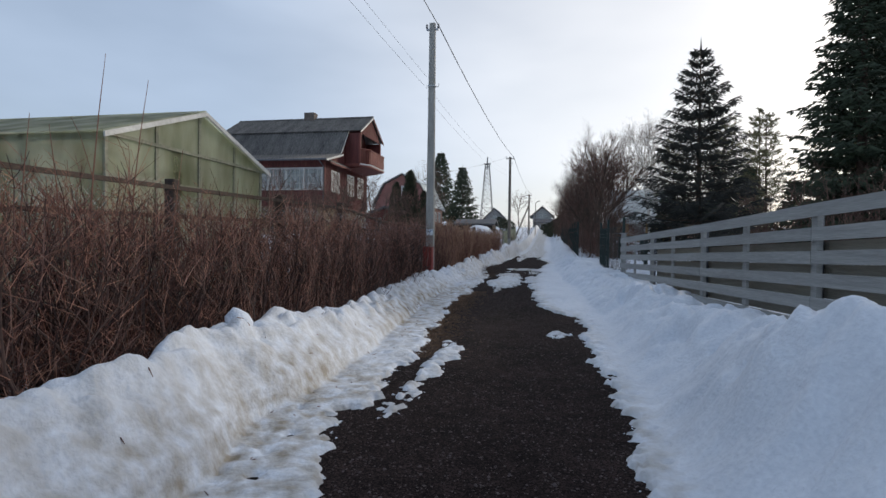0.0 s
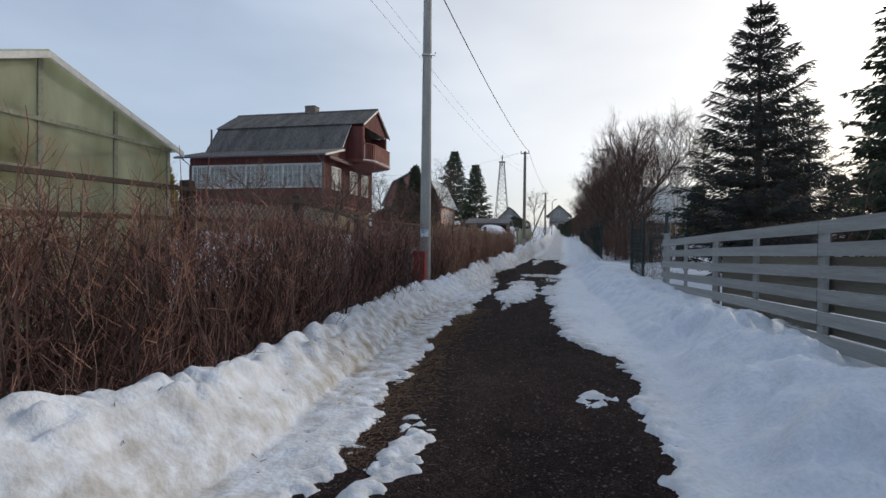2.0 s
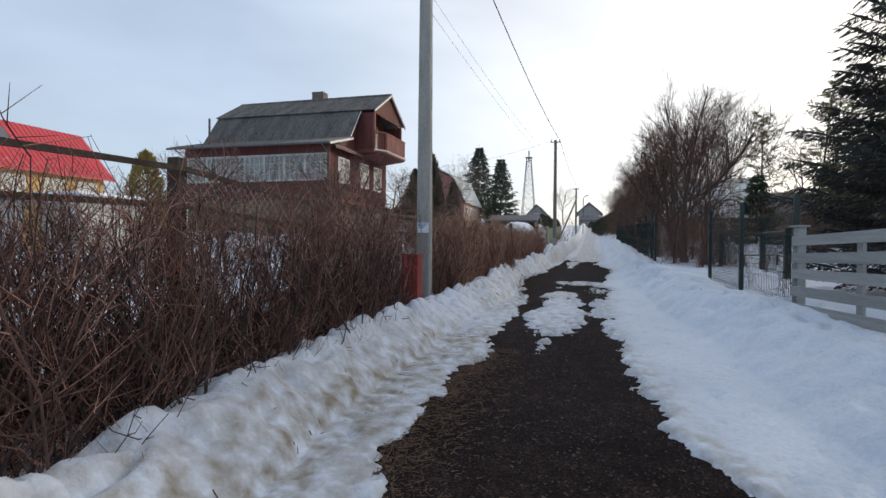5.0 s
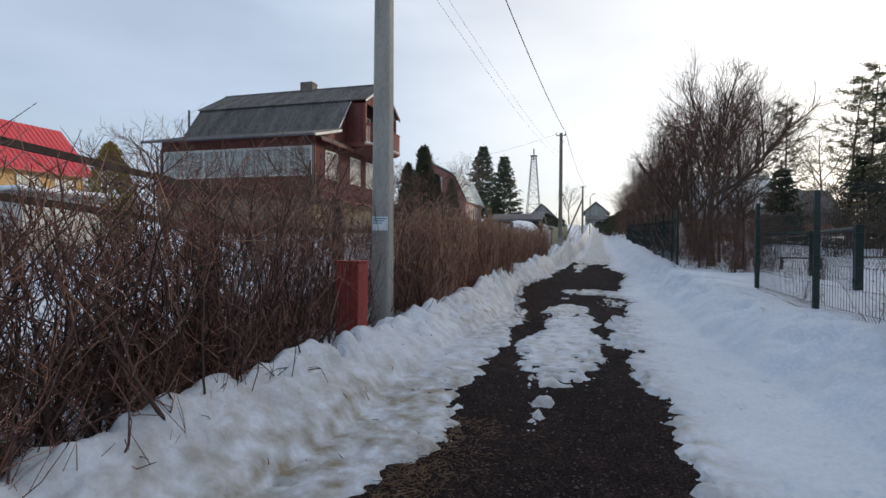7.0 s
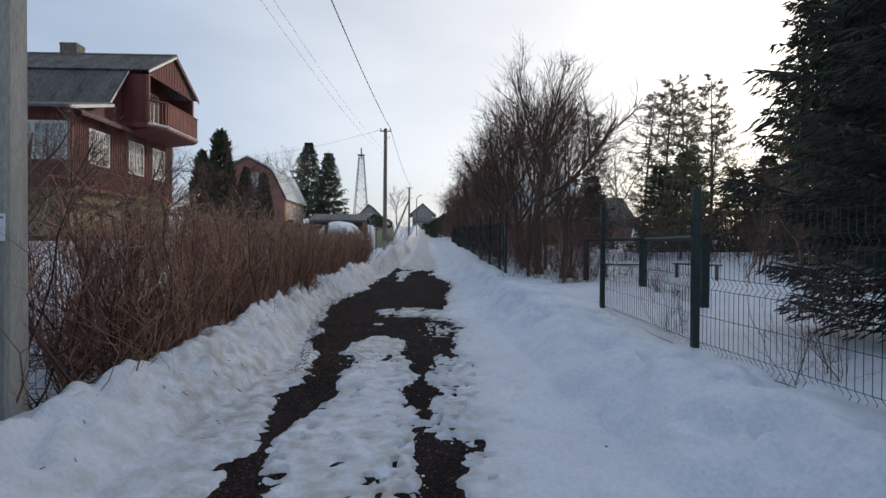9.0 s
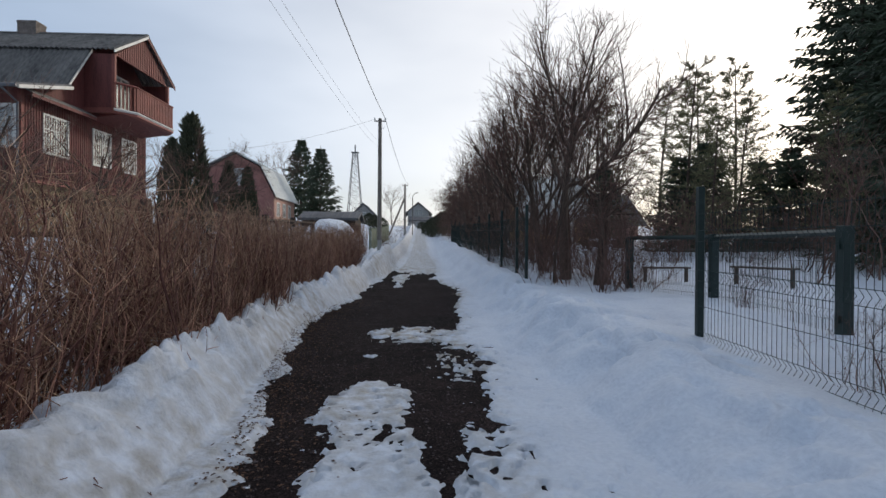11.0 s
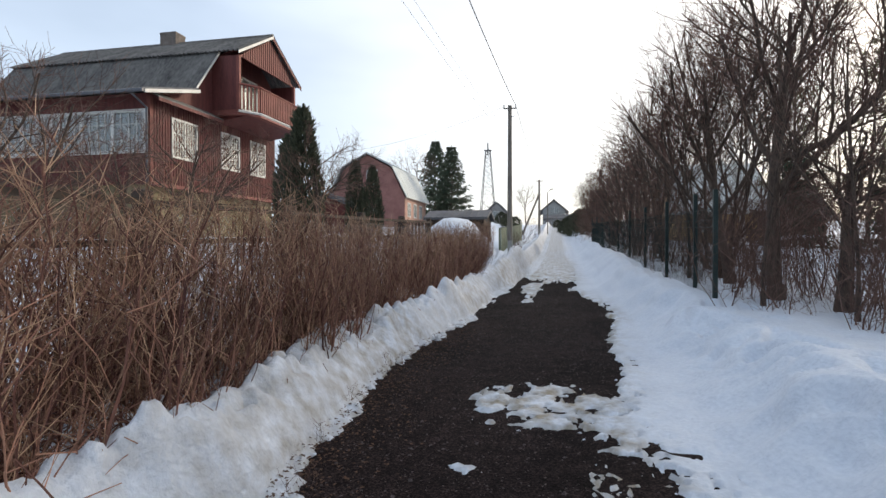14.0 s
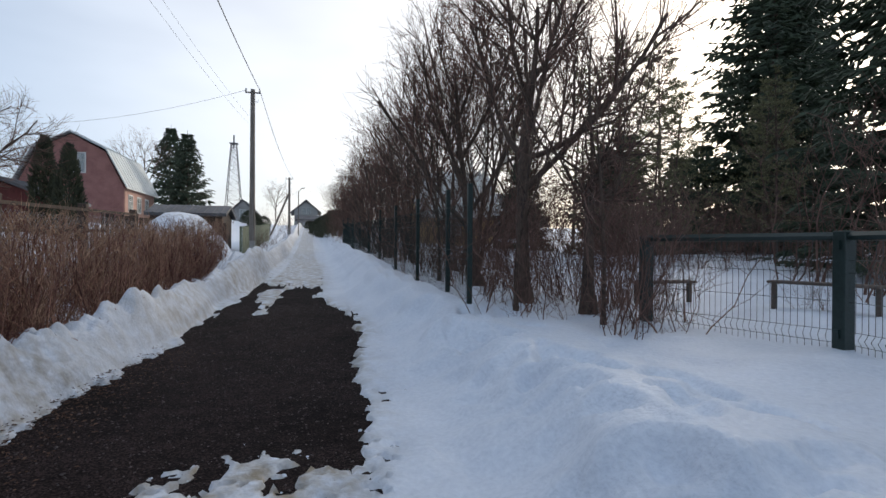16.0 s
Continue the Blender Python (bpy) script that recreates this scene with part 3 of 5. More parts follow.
def bare_tree_meshes(seed, height, trunk_r, fork_at, limbs, spread_, bark, twig, subs=6, fine=5, lean=0.25, tiny=4, dome=0.4, stems=1, big=()):
    """A leafless broadleaf tree: one or more stems, limbs that fork three times, twigs kept inside a rounded crown."""
    rng = random.Random(seed)
    a, b = Geo(), Geo()
    mid, up = height * (fork_at + 1.0) * 0.5, height * (1.02 - fork_at) * 0.5

    def room(p):
        return math.hypot(p.x, p.y) ** 2 / (dome * height) ** 2 + ((p.z - mid) / up) ** 2

    def grow(p, d, ln, r, level):
        segs, n = (6, 4, 3, 2)[level - 1], (6, 4, 3, 3)[level - 1]
        tip = max(0.0022, r * (0.42 if level < 3 else 0.6))
        pts, rad, end = [p.copy()], [r], rng.uniform(0.7, 1.05)
        for k in range(segs):
            d = rand_dir(rng, d, (0.15, 0.17, 0.18, 0.14)[level - 1])
            d.z += lean * 0.6
            d.normalize()
            p = p + d * (ln / segs)
            pts.append(p.copy())
            rad.append(r + (tip - r) * (k + 1) / segs)
            if k and p.z > mid * 0.7 and room(p) > end:
                break
        (a if level < 3 else b).tube(pts, rad, n, caps=False)
        if level == 4:
            return
        for i in range((subs, fine, tiny)[level - 1]):
            f = (0.12 if level > 1 else 0.22) + 0.86 * (i + rng.random()) / (subs, fine, tiny)[level - 1] * (0.88 if level > 1 else 0.78)
            k = min(int(f * (len(pts) - 1)), len(pts) - 2)
            q = pts[k].lerp(pts[k + 1], f * (len(pts) - 1) - k)
            way = (pts[k + 1] - pts[k]).normalized()
            out = rand_dir(rng, way, 0.05).cross(Vector((rng.gauss(0, 1), rng.gauss(0, 1), rng.gauss(0, 1)))).normalized()
            grow(q, way * rng.uniform(0.5, 1.0) + out * rng.uniform(0.5, 0.85), ln * rng.uniform(0.38, 0.62), max(rad[k] * 0.55, 0.0032), level + 1)

    for st in range(stems):
        foot = Vector((0, 0, -0.2)) if stems == 1 else Vector((rng.gauss(0, 0.12), rng.gauss(0, 0.12), -0.2))
        d0 = Vector((rng.gauss(0, 0.05), rng.gauss(0, 0.05), 1)) if stems == 1 else Vector((rng.gauss(0, 0.2), rng.gauss(0, 0.2), 1))
        tp = limb(a, rng, foot, d0, height * 0.78, trunk_r, trunk_r * 0.22, 9, 9, 0.07, 0.1)
        if stems == 1:
            a.tube([(0, 0, -0.2), (0, 0, 0.0), (0.0, 0.0, 0.22)], [trunk_r * 1.5, trunk_r * 1.25, trunk_r * 0.98], 9, caps=False)
        for i in range(limbs):
            f = fork_at + (0.97 - fork_at) * (i + rng.random()) / limbs
            k = min(int(f * 9), 8)
            q = tp[k].lerp(tp[k + 1], f * 9 - k)
            ang = i * 2.4 + rng.random()
            d = Vector((math.cos(ang) * spread_, math.sin(ang) * spread_, 0.75))
            grow(q, d, (height - q.z) * rng.uniform(0.6, 0.9) + 0.2, trunk_r * (0.62 - 0.42 * f), 1)
        for f, ang, ln, r in big:
            k = min(int(f * 9), 8)
            q = tp[k].lerp(tp[k + 1], f * 9 - k)
            grow(q, Vector((math.cos(ang), math.sin(ang), 0.15)), ln, r, 1)
    return a.mesh("trunk", bark, True), b.mesh("crown", twig)


def spindle(geo, p, d, ln, r):
    """A short needle-clad shoot: a thin double cone of three sides."""
    d = d.normalized()
    a = d.cross(Vector((0, 0, 1)) if abs(d.z) < 0.9 else Vector((1, 0, 0))).normalized()
    b = d.cross(a)
    i = len(geo.v)
    geo.v.append(tuple(p))
    m = p + d * ln * 0.4
    for k in range(3):
        t = 2.094 * k + 0.5
        geo.v.append(tuple(m + r * (math.cos(t) * a + math.sin(t) * b)))
    geo.v.append(tuple(p + d * ln))
    for k in range(3):
        x, y = i + 1 + k, i + 1 + (k + 1) % 3
        geo.f += [(i, y, x), (i + 4, x, y)]


def spruce_meshes(seed, height, radius, needles, whorls=26, per=11, shoots=22, droop=0.25, bare=0.05, dense=2, shoot=0.2, fat=0.16, skirt=1.0):
    """A spruce: whorls of drooping branches that carry rows of needle-clad shoots."""
    rng = random.Random(seed)
    a, b = Geo(), Geo()
    limb(a, rng, Vector((0, 0, -0.2)), Vector((0, 0, 1)), height + 0.1, 0.018 * height, 0.01, 8, 7, 0.01)
    for w in range(whorls):
        f = (w + 0.5 * rng.random()) / whorls
        base_z = height * (bare + (1 - bare) * f)
        reach = radius * (1 - f) ** 0.85 * rng.uniform(0.85, 1.1) * min(1.0, skirt + 1.6 * f) + 0.12
        for k in range(per):
            ang = 2 * math.pi * (k + rng.random() * 0.8) / per + w * 1.3
            ln = reach * rng.uniform(0.65, 1.1)
            z = base_z + height / whorls * rng.uniform(-0.6, 0.6) * (1 - f)
            out = Vector((math.cos(ang), math.sin(ang), 0))
            side = Vector((-out.y, out.x, 0))
            rise = 0.55 * f - droop * (1 - f)
            pts = [Vector((0, 0, z)) + out * (ln * s) + Vector((0, 0, ln * (rise * s + 0.28 * s * s * (1 - f)))) for s in (0, 0.33, 0.66, 1)]
            a.tube(pts, [0.02, 0.014, 0.009, 0.004], 3, caps=False)
            cnt = max(4, int(shoots * ln / radius))
            for j in range(cnt):
                s = 0.15 + 0.85 * (j + rng.random()) / cnt
                q = pts[0].lerp(pts[3], s)
                q.z = z + ln * (rise * s + 0.28 * s * s * (1 - f))
                for sg in (-1, 1):
                    reach2 = (0.16 + 0.34 * (1 - s)) * ln * rng.uniform(0.5, 1.0)
                    dd = (out * 0.75 + side * sg + Vector((0, 0, rng.uniform(-0.45, 0.1)))).normalized()
                    for e in range(dense):
                        q2 = q + dd * reach2 * (e + rng.random() * 0.5) / dense
                        spindle(b, q2, rand_dir(rng, dd + Vector((0, 0, -0.25)), 0.35), shoot * rng.uniform(0.7, 1.5), shoot * fat * rng.uniform(0.75, 1.25))
            spindle(b, pts[2], pts[3] - pts[2], ln * 0.36 + 0.12, 0.03)
    spindle(b, Vector((0, 0, height * 0.95)), Vector((0, 0, 1)), height * 0.08 + 0.2, 0.035)
    return a.mesh("trunk", BARK, True), b.mesh("crown", needles)


def pine_meshes(seed, height, radius, start):
    """A pine: bare lower trunk, then uneven branches whose side shoots end in needle tufts."""
    rng = random.Random(seed)
    a, b = Geo(), Geo()
    tp = limb(a, rng, Vector((0, 0, -0.2)), Vector((0, 0, 1)), height, 0.11, 0.02, 9, 7, 0.03)
    for i in range(66):
        f = start + (0.99 - start) * (i + rng.random()) / 66
        k = min(int(f * 9), 8)
        q = tp[k].lerp(tp[k + 1], f * 9 - k)
        ang = i * 2.4 + rng.random()
        ln = radius * (1.08 - f) ** 0.7 * rng.uniform(0.5, 1.15) + 0.2
        lp = limb(a, rng, q, Vector((math.cos(ang), math.sin(ang), rng.uniform(-0.1, 0.25))), ln, 0.024, 0.007, 5, 3, 0.16, 0.07)
        for _ in range(8):
            k2 = rng.randrange(1, 5)
            way = rand_dir(rng, lp[k2 + 1] - lp[k2], 0.9)
            way.z *= 0.5
            sp = limb(a, rng, lp[k2].lerp(lp[k2 + 1], rng.random()), way, ln * rng.uniform(0.15, 0.34) + 0.1, 0.007, 0.003, 2, 3, 0.2, 0.12)
            for e in (0.4, 0.7, 1.0):
                c = sp[0].lerp(sp[2], e)
                for _ in range(5):
                    spindle(b, c, rand_dir(rng, sp[2] - sp[1] + Vector((0, 0, 0.08)), 0.9), rng.uniform(0.1, 0.22), 0.016)
    return a.mesh("trunk", BARK, True), b.mesh("crown", NEEDLE_PINE)


def thuja_meshes(seed, height, radius, mat):
    """A columnar thuja: upright sprays packed round a narrow cone."""
    rng = random.Random(seed)
    a, b = Geo(), Geo()
    limb(a, rng, Vector((0, 0, -0.2)), Vector((0, 0, 1)), height * 0.9, 0.06, 0.01, 5, 6, 0.02)
    for _ in range(int(2600 * height / 4)):
        f = rng.random() ** 0.9
        prof = radius * (0.55 + 0.9 * f - 1.42 * f * f) * 1.15 if f < 0.9 else radius * (1 - f) * 3.6
        ang = rng.uniform(0, 6.283)
        r = prof * (1 - 0.35 * rng.random() ** 2) * (1 + 0.16 * math.sin(ang * 5 + f * 9))
        o = Vector((math.cos(ang), math.sin(ang), 0))
        spindle(b, o * r * 0.85 + Vector((0, 0, height * f)), rand_dir(rng, o * 0.5 + Vector((0, 0, 1)), 0.4), rng.uniform(0.14, 0.34), rng.uniform(0.02, 0.05))
    return a.mesh("trunk", BARK, True), b.mesh("crown", mat)


def plant(name, meshes, label, category, at, rz=0.0, scale=1.0, group="", names=("trunk", "crown")):
    ob = thing(name, label, category, group)
    for nm, me in zip(names, meshes):
        p = part(nm, me, None, ob)
        if nm in ("twig_mass", "branchwork", "crown"):
            tagged(p, kind="stuff")
    ob.matrix_basis = pose(*at, 0, 0, rz) @ Matrix.Scale(scale, 4)
    return ob


# hedge on the left of the lane
rng = random.Random(4)
near_bush = [bush_meshes(10 + i, 1.3, 1.0, 1.0, 34, HEDGE, HEDGE_STEM_SHADED, 6, 4, 5, 1, 46) for i in range(5)]
far_bush = [bush_meshes(30 + i, 1.25, 1.0, 1.0, 32, HEDGE_TIP_SUNLIT, HEDGE, 6, 4, 5, 1, 36) for i in range(4)]
y = 1.0
while y < 33.4:
    pool = near_bush if y < 15.5 else far_bush
    for row in (0, 1, 2):
        x = float(np.interp(y, [4.5, 6, 9, 14, 17.5], [-3.1, -3.02, -3.14, -3.16, -3.16])) - 0.46 * row + rng.uniform(-0.1, 0.1)
        yy = y + 0.35 * row + rng.uniform(-0.15, 0.15)
        sparse = rng.random()
        if (y < 8 and sparse < 0.5 or y >= 25) and row == 1:
            continue
        if 8.0 < y < 25 and (row == 1 and sparse < 0.6 or row == 2 and sparse < 0.4):
            continue
        if 12.75 < yy < 15.3 and row == 0:
            continue
        s = np.interp(y, [0, 6, 7.5, 10, 14, 16.5, 18.5, 21, 23, 33], [1.22, 1.24, 1.22, 1.2, 1.18, 1.36, 1.32, 1.18, 1.12, 1.06]) * rng.uniform(0.94, 1.08)
        plant("hedge_bush", rng.choice(pool), "leafless reddish-brown hedge bush standing in snow", "bush", (x, yy, ground_z(x, yy) - 0.03), rng.choice((0, 180)) + rng.uniform(-12, 12), s, "hedge along the lane", ("branchwork", "twig_mass"))
    y += 0.72

# bare trees behind the green fence
big_tree = [bare_tree_meshes(50, 5.9, 0.12, 0.34, 8, 0.75, BARK, TWIG, 7, 6, 0.3, 5, 0.34, 1, ((0.5, -0.5, 2.2, 0.05),)),
            bare_tree_meshes(51, 5.6, 0.1, 0.26, 9, 0.7, BARK, TWIG, 7, 6, 0.3, 5, 0.34)]
row_tree = [bare_tree_meshes(60 + i, 4.9, 0.05, 0.12, 5, 0.6, BARK, TWIG, 5, 4, 0.2, 3, 0.3, 3) for i in range(3)]
stub_tree = bare_tree_meshes(66, 2.6, 0.1, 0.6, 8, 1.1, BARK, TWIG, 6, 4, 0.02, 3, 0.5)
TREES = [(2.15, 24.9, 0, 0.92, -20), (2.15, 27.0, 1, 0.9, 130)]
for x, y, k, s, rz in TREES:
    plant("bare_tree", big_tree[k], "leafless spreading garden tree with grey trunk", "tree", (x, y, ground_z(x, y)), rz, s, "bare trees behind the green fence")
plant("bare_tree", stub_tree, "short leafless tree with thick stem and bushy head", "tree", (2.55, 23.9, ground_z(2.55, 23.9)), 40, 1.0, "bare trees behind the green fence")
y = 28.0
while y < 62:
    x = 2.1 + rng.uniform(-0.3, 0.8) - 0.012 * (y - 25)
    plant("bare_tree", row_tree[rng.randrange(3)], "leafless multi-stemmed tree in a dense row", "tree", (x, y, ground_z(x, y)), rng.uniform(0, 360), rng.uniform(0.75, 1.05) * np.interp(y, [25, 40, 62], [1.05, 0.95, 0.9]), "bare trees behind the green fence")
    y += np.interp(y, [25, 35, 62], [2.3, 1.4, 1.9])
shrub = [bush_meshes(80 + i, 1.9, 1.5, 1.4, 15, TWIG, TWIG, 6, 4, 3, 1) for i in range(2)]
for x, y, s in ((2.1, 22.6, 0.95), (2.9, 23.9, 1.0), (1.9, 24.6, 1.0), (2.2, 26.0, 0.9), (2.0, 27.5, 0.9), (2.0, 29.2, 0.9), (1.9, 31, 0.9), (1.9, 33, 0.9), (1.8, 35.5, 0.9), (1.8, 23.5, 0.6), (2.5, 22.9, 0.75), (3.3, 24.8, 0.9), (2.7, 25.4, 0.7), (3.4, 26.4, 1.1), (1.7, 27.0, 0.6), (3.0, 28.2, 1.0), (2.6, 30.0, 0.9), (2.5, 32, 1.0)):
    plant("bare_shrub", rng.choice(shrub), "leafless dark shrub under the bare trees", "bush", (x, y, ground_z(x, y)), rng.uniform(0, 360), s, "shrubs behind the green fence", ("branchwork", "twig_mass"))

# conifers
def conifer(meshes, label, x, y, rz=0, s=1.0, name="spruce", group=""):
    return plant(name, meshes, label, "tree", (x, y, ground_z(x, y) - 0.05), rz, s, group)


conifer(spruce_meshes(1, 6.0, 1.85, NEEDLE_BLUE, 23, 9, 26, 0.24, 0.05, 5, 0.13, 0.085, 0.75), "dense blue-grey spruce behind the white fence", 3.95, 15.7, name="blue_spruce")
tall = spruce_meshes(2, 19.0, 4.2, NEEDLE, 38, 10, 14, 0.4, 0.05, 3, 0.4)
conifer(tall, "tall dark spruce in the snowy yard", 20.3, 39)
conifer(tall, "tall dark spruce in the snowy yard", 26.0, 43, 130, 1.0)
conifer(tall, "tall dark spruce in the snowy yard", 13.8, 27.6, 70, 0.82)
# added out of view, only to shade the left bank near the start
conifer(tall, "tall dark spruce in the snowy yard", 16.6, 20.4, 200, 0.85)
pines = [pine_meshes(5, 10.0, 2.9, 0.1), pine_meshes(6, 10.5, 2.4, 0.18)]
for x, y, k, s in ((10.2, 36, 0, 0.8), (13.6, 38, 1, 0.84), (12.2, 43, 0, 0.9), (16, 46, 1, 1.0), (8.6, 41, 1, 0.72), (14.5, 33, 1, 0.62), (11.6, 34.5, 0, 0.62), (9.4, 32.5, 0, 0.55), (17.0, 36.0, 0, 0.7)):
    conifer(pines[k], "scots pine with thin crown beyond the yard", x, y, 50 * k + 13 * x, s, "pine", "pines beyond the yard")
for x, y, h in ((-25.3, 125, 17.2), (-11.1, 69, 8.0)):
    conifer(spruce_meshes(int(h), h, h * 0.33, NEEDLE, 26, 8, 11, 0.3, 0.02, 2, 0.045 * h), "dark spruce beyond the gardens", x, y)
thujas = thuja_meshes(7, 4.3, 0.75, THUJA)
for x, y, s in ((-8.1, 31.0, 1.02), (-9.4, 32.6, 0.88), (-11.5, 44.0, 0.95), (-9.9, 42.2, 0.88)):
    conifer(thujas, "dark columnar thuja beside the house", x, y, 40 * x, s, "thuja", "thujas in the gardens")
conifer(thuja_meshes(8, 3.9, 1.15, THUJA_GOLD), "golden-brown thuja in the garden", -19.9, 26.1, name="thuja")
birch = bare_tree_meshes(90, 12, 0.13, 0.25, 12, 0.45, BIRCH, BIRCH_TWIG, 6, 5, 0.12, 4, 0.24)
for x, y, s in ((7.6, 44, 0.85), (9.5, 50, 0.9), (6.5, 60, 0.95)):
    plant("birch", birch, "leafless birch with pale trunk", "tree", (x, y, ground_z(x, y)), 30 * x, s, "birches beyond the yard")
apple = bare_tree_meshes(95, 4.4, 0.085, 0.24, 8, 1.0, BARK, TWIG, 6, 6, 0.05, 4, 0.52)
for x, y, s in ((-10.2, 18.9, 0.84), (-9.4, 23.3, 0.95), (-8.4, 26.0, 0.85), (-11.0, 27.8, 0.9), (-7.6, 30.6, 0.95), (-12.2, 24.5, 0.8)):
    plant("apple_tree", apple, "leafless crooked apple tree in the garden", "tree", (x, y, ground_z(x, y)), 77 * x, s, "apple trees by the red house")
far_tree = bare_tree_meshes(97, 9, 0.12, 0.3, 8, 0.6, BARK, TWIG, 6, 4, 0.1, 3, 0.34)
for x, y, s in ((-18.5, 84, 1.1), (-6, 110, 0.9), (6, 95, 0.9), (-24, 70, 0.8), (14, 80, 1.1), (20, 70, 1.2)):
    plant("bare_tree", far_tree, "leafless tree far behind the houses", "tree", (x, y, ground_z(x, y)), 50 * x, s, "distant bare trees")
thicket = bush_meshes(210, 2.4, 2.2, 2.2, 20, TWIG, TWIG, 5, 4, 2, 1)
for i in range(14):
    x, y = 7 + 1.6 * i + rng.uniform(-0.5, 0.5), 31.5 + 0.1 * i + rng.uniform(-1.5, 1.5)
    plant("bare_shrub", thicket, "dense leafless shrub at the back of the yard", "bush", (x, y, ground_z(x, y)), rng.uniform(0, 360), rng.uniform(0.7, 1.15), "shrubs at the back of the yard", ("branchwork", "twig_mass"))


def tall_shoot(x, y, h, lean):
    g = Geo()
    z = ground_z(x, y)
    pts = [Vector((x, y + lean * t * t, z + h * t)) for t in (0, 0.3, 0.6, 0.8, 1.0)]
    g.tube(pts, [0.009, 0.008, 0.006, 0.004, 0.002], 5)
    g.tube([pts[2], pts[2] + Vector((0, -0.12, 0.3)), pts[2] + Vector((0, -0.2, 0.42))], [0.004, 0.003, 0.002], 4)
    return tagged(new("tall_shoot", g.mesh("tall_shoot", HEDGE)), "single long bare shoot rising above the hedge", "shoot", "long shoots in the hedge")


for x, y, h, lean in ((-3.5, 3.55, 2.5, 0.18), (-3.5, 3.95, 2.45, 0.25), (-3.5, 7.2, 2.2, 0.15), (-3.5, 7.0, 2.0, -0.1), (-3.55, 7.6, 1.9, 0.35), (-3.4, 2.9, 1.9, 0.1), (-3.3, 3.2, 1.8, -0.15), (-3.6, 4.6, 1.9, 0.2), (-3.3, 5.2, 1.75, 0.1), (-3.4, 2.5, 1.85, 0.2)):
    tall_shoot(x, y, h, lean)
for x, y, sc in ((-3.15, 44.6, 0.5), (-3.0, 46.6, 0.55), (-3.1, 49, 0.5), (-2.9, 52, 0.55), (-2.9, 62, 0.6), (-3.3, 75, 0.8), (2.2, 78, 0.9), (3.4, 88, 1.0), (-4.2, 90, 0.9), (-6.0, 84, 1.0), (1.6, 70, 0.7), (-1.6, 96, 0.8), (4.5, 97, 1.1), (-9.5, 82, 1.1), *[(-2.2 + 1.1 * i, 88 + (i % 3), 0.35 + 0.07 * (i % 4)) for i in range(8)], *[(1.9 + 0.35 * (i % 3) - 0.02 * i, 29 + 1.45 * i, 0.8 + 0.12 * (i % 4)) for i in range(22)]):
    plant("bare_shrub", thicket, "dense leafless shrub far along the lane", "bush", (x, y, ground_z(x, y)), rng.uniform(0, 360), sc, "shrubs far along the lane", ("branchwork", "twig_mass"))


def snow_lump(x, y, r):
    """A rolled clod of snow standing on the bank."""
    bm = bmesh.new()
    bmesh.ops.create_icosphere(bm, subdivisions=3, radius=r)
    for v in bm.verts:
        v.co *= 1 + 0.35 * noise.noise(v.co * 9) + 0.14 * noise.noise(v.co * 23)
        v.co.z *= 1.15
    ob = new("snow_lump", Geo().add_bm(bm, Matrix.Translation((x, y, ground_z(x, y) + r * 0.3))).mesh("snow_lump", SNOW, True))
    return tagged(ob, "round clod of snow on top of the bank", "snow", "snow clods on the bank")


for x, y, r in ((-2.48, 3.98, 0.1), (-2.52, 4.12, 0.085)):
    snow_lump(x, y, r)
for x, y, sc in ((4.2, 8.5, 0.95), (5.6, 10.5, 1.0), (6.6, 12.4, 1.1), (7.4, 8.2, 1.1), (5.0, 6.2, 0.9), (8.6, 11.0, 1.15)):
    plant("bare_shrub", thicket, "dense leafless shrub behind the white fence", "bush", (x, y, ground_z(x, y)), rng.uniform(0, 360), sc, "shrubs behind the white fence", ("branchwork", "twig_mass"))
slim = bare_tree_meshes(120, 4.2, 0.035, 0.3, 6, 0.5, BARK, TWIG, 5, 4, 0.2, 2, 0.25)
for x, y, sc in ((1.75, 24.2, 0.9), (2.8, 24.3, 1.1), (2.6, 26.2, 1.15), (1.7, 28.0, 1.05), (2.4, 23.3, 0.8)):
    plant("bare_tree", slim, "slender leafless young tree in the row", "tree", (x, y, ground_z(x, y)), rng.uniform(0, 360), sc, "bare trees behind the green fence")
for x, y, sc in ((2.6, 23.6, 0.62), (3.4, 24.4, 0.75), (2.2, 24.7, 0.6), (3.1, 25.9, 0.75), (2.4, 27.4, 0.6), (2.3, 29.5, 0.6), (2.2, 31.5, 0.6), (2.8, 24.9, 0.9), (2.0, 25.6, 0.8), (3.0, 27.2, 0.95), (2.1, 28.4, 0.85), (3.2, 30.4, 1.0), (2.9, 23.2, 0.7)):
    plant("bare_shrub", thicket, "dense leafless undergrowth between the trees", "bush", (x, y, ground_z(x, y)), rng.uniform(0, 360), sc, "shrubs behind the green fence", ("branchwork", "twig_mass"))

low_thuja = thuja_meshes(9, 1.7, 1.5, THUJA)
for x, y, sc in ((0.6, 61, 0.8), (1.3, 64, 1.0), (0.4, 67, 0.8), (0.1, 72, 0.9), (1.5, 73, 1.1), (-0.2, 78, 0.6), (1.0, 79, 0.8), (-0.8, 85, 0.55), (0.6, 86, 0.7), (2.4, 84, 1.1), (-4.8, 70, 0.55), (-5.8, 73, 0.7), (-5.6, 80, 0.7), (-6.8, 82, 0.8), (-7.8, 86, 0.9)):
    conifer(low_thuja, "low dark evergreen bush beside the far lane", x, y, 31 * x, sc, "evergreen_bush", "evergreen bushes along the far lane")

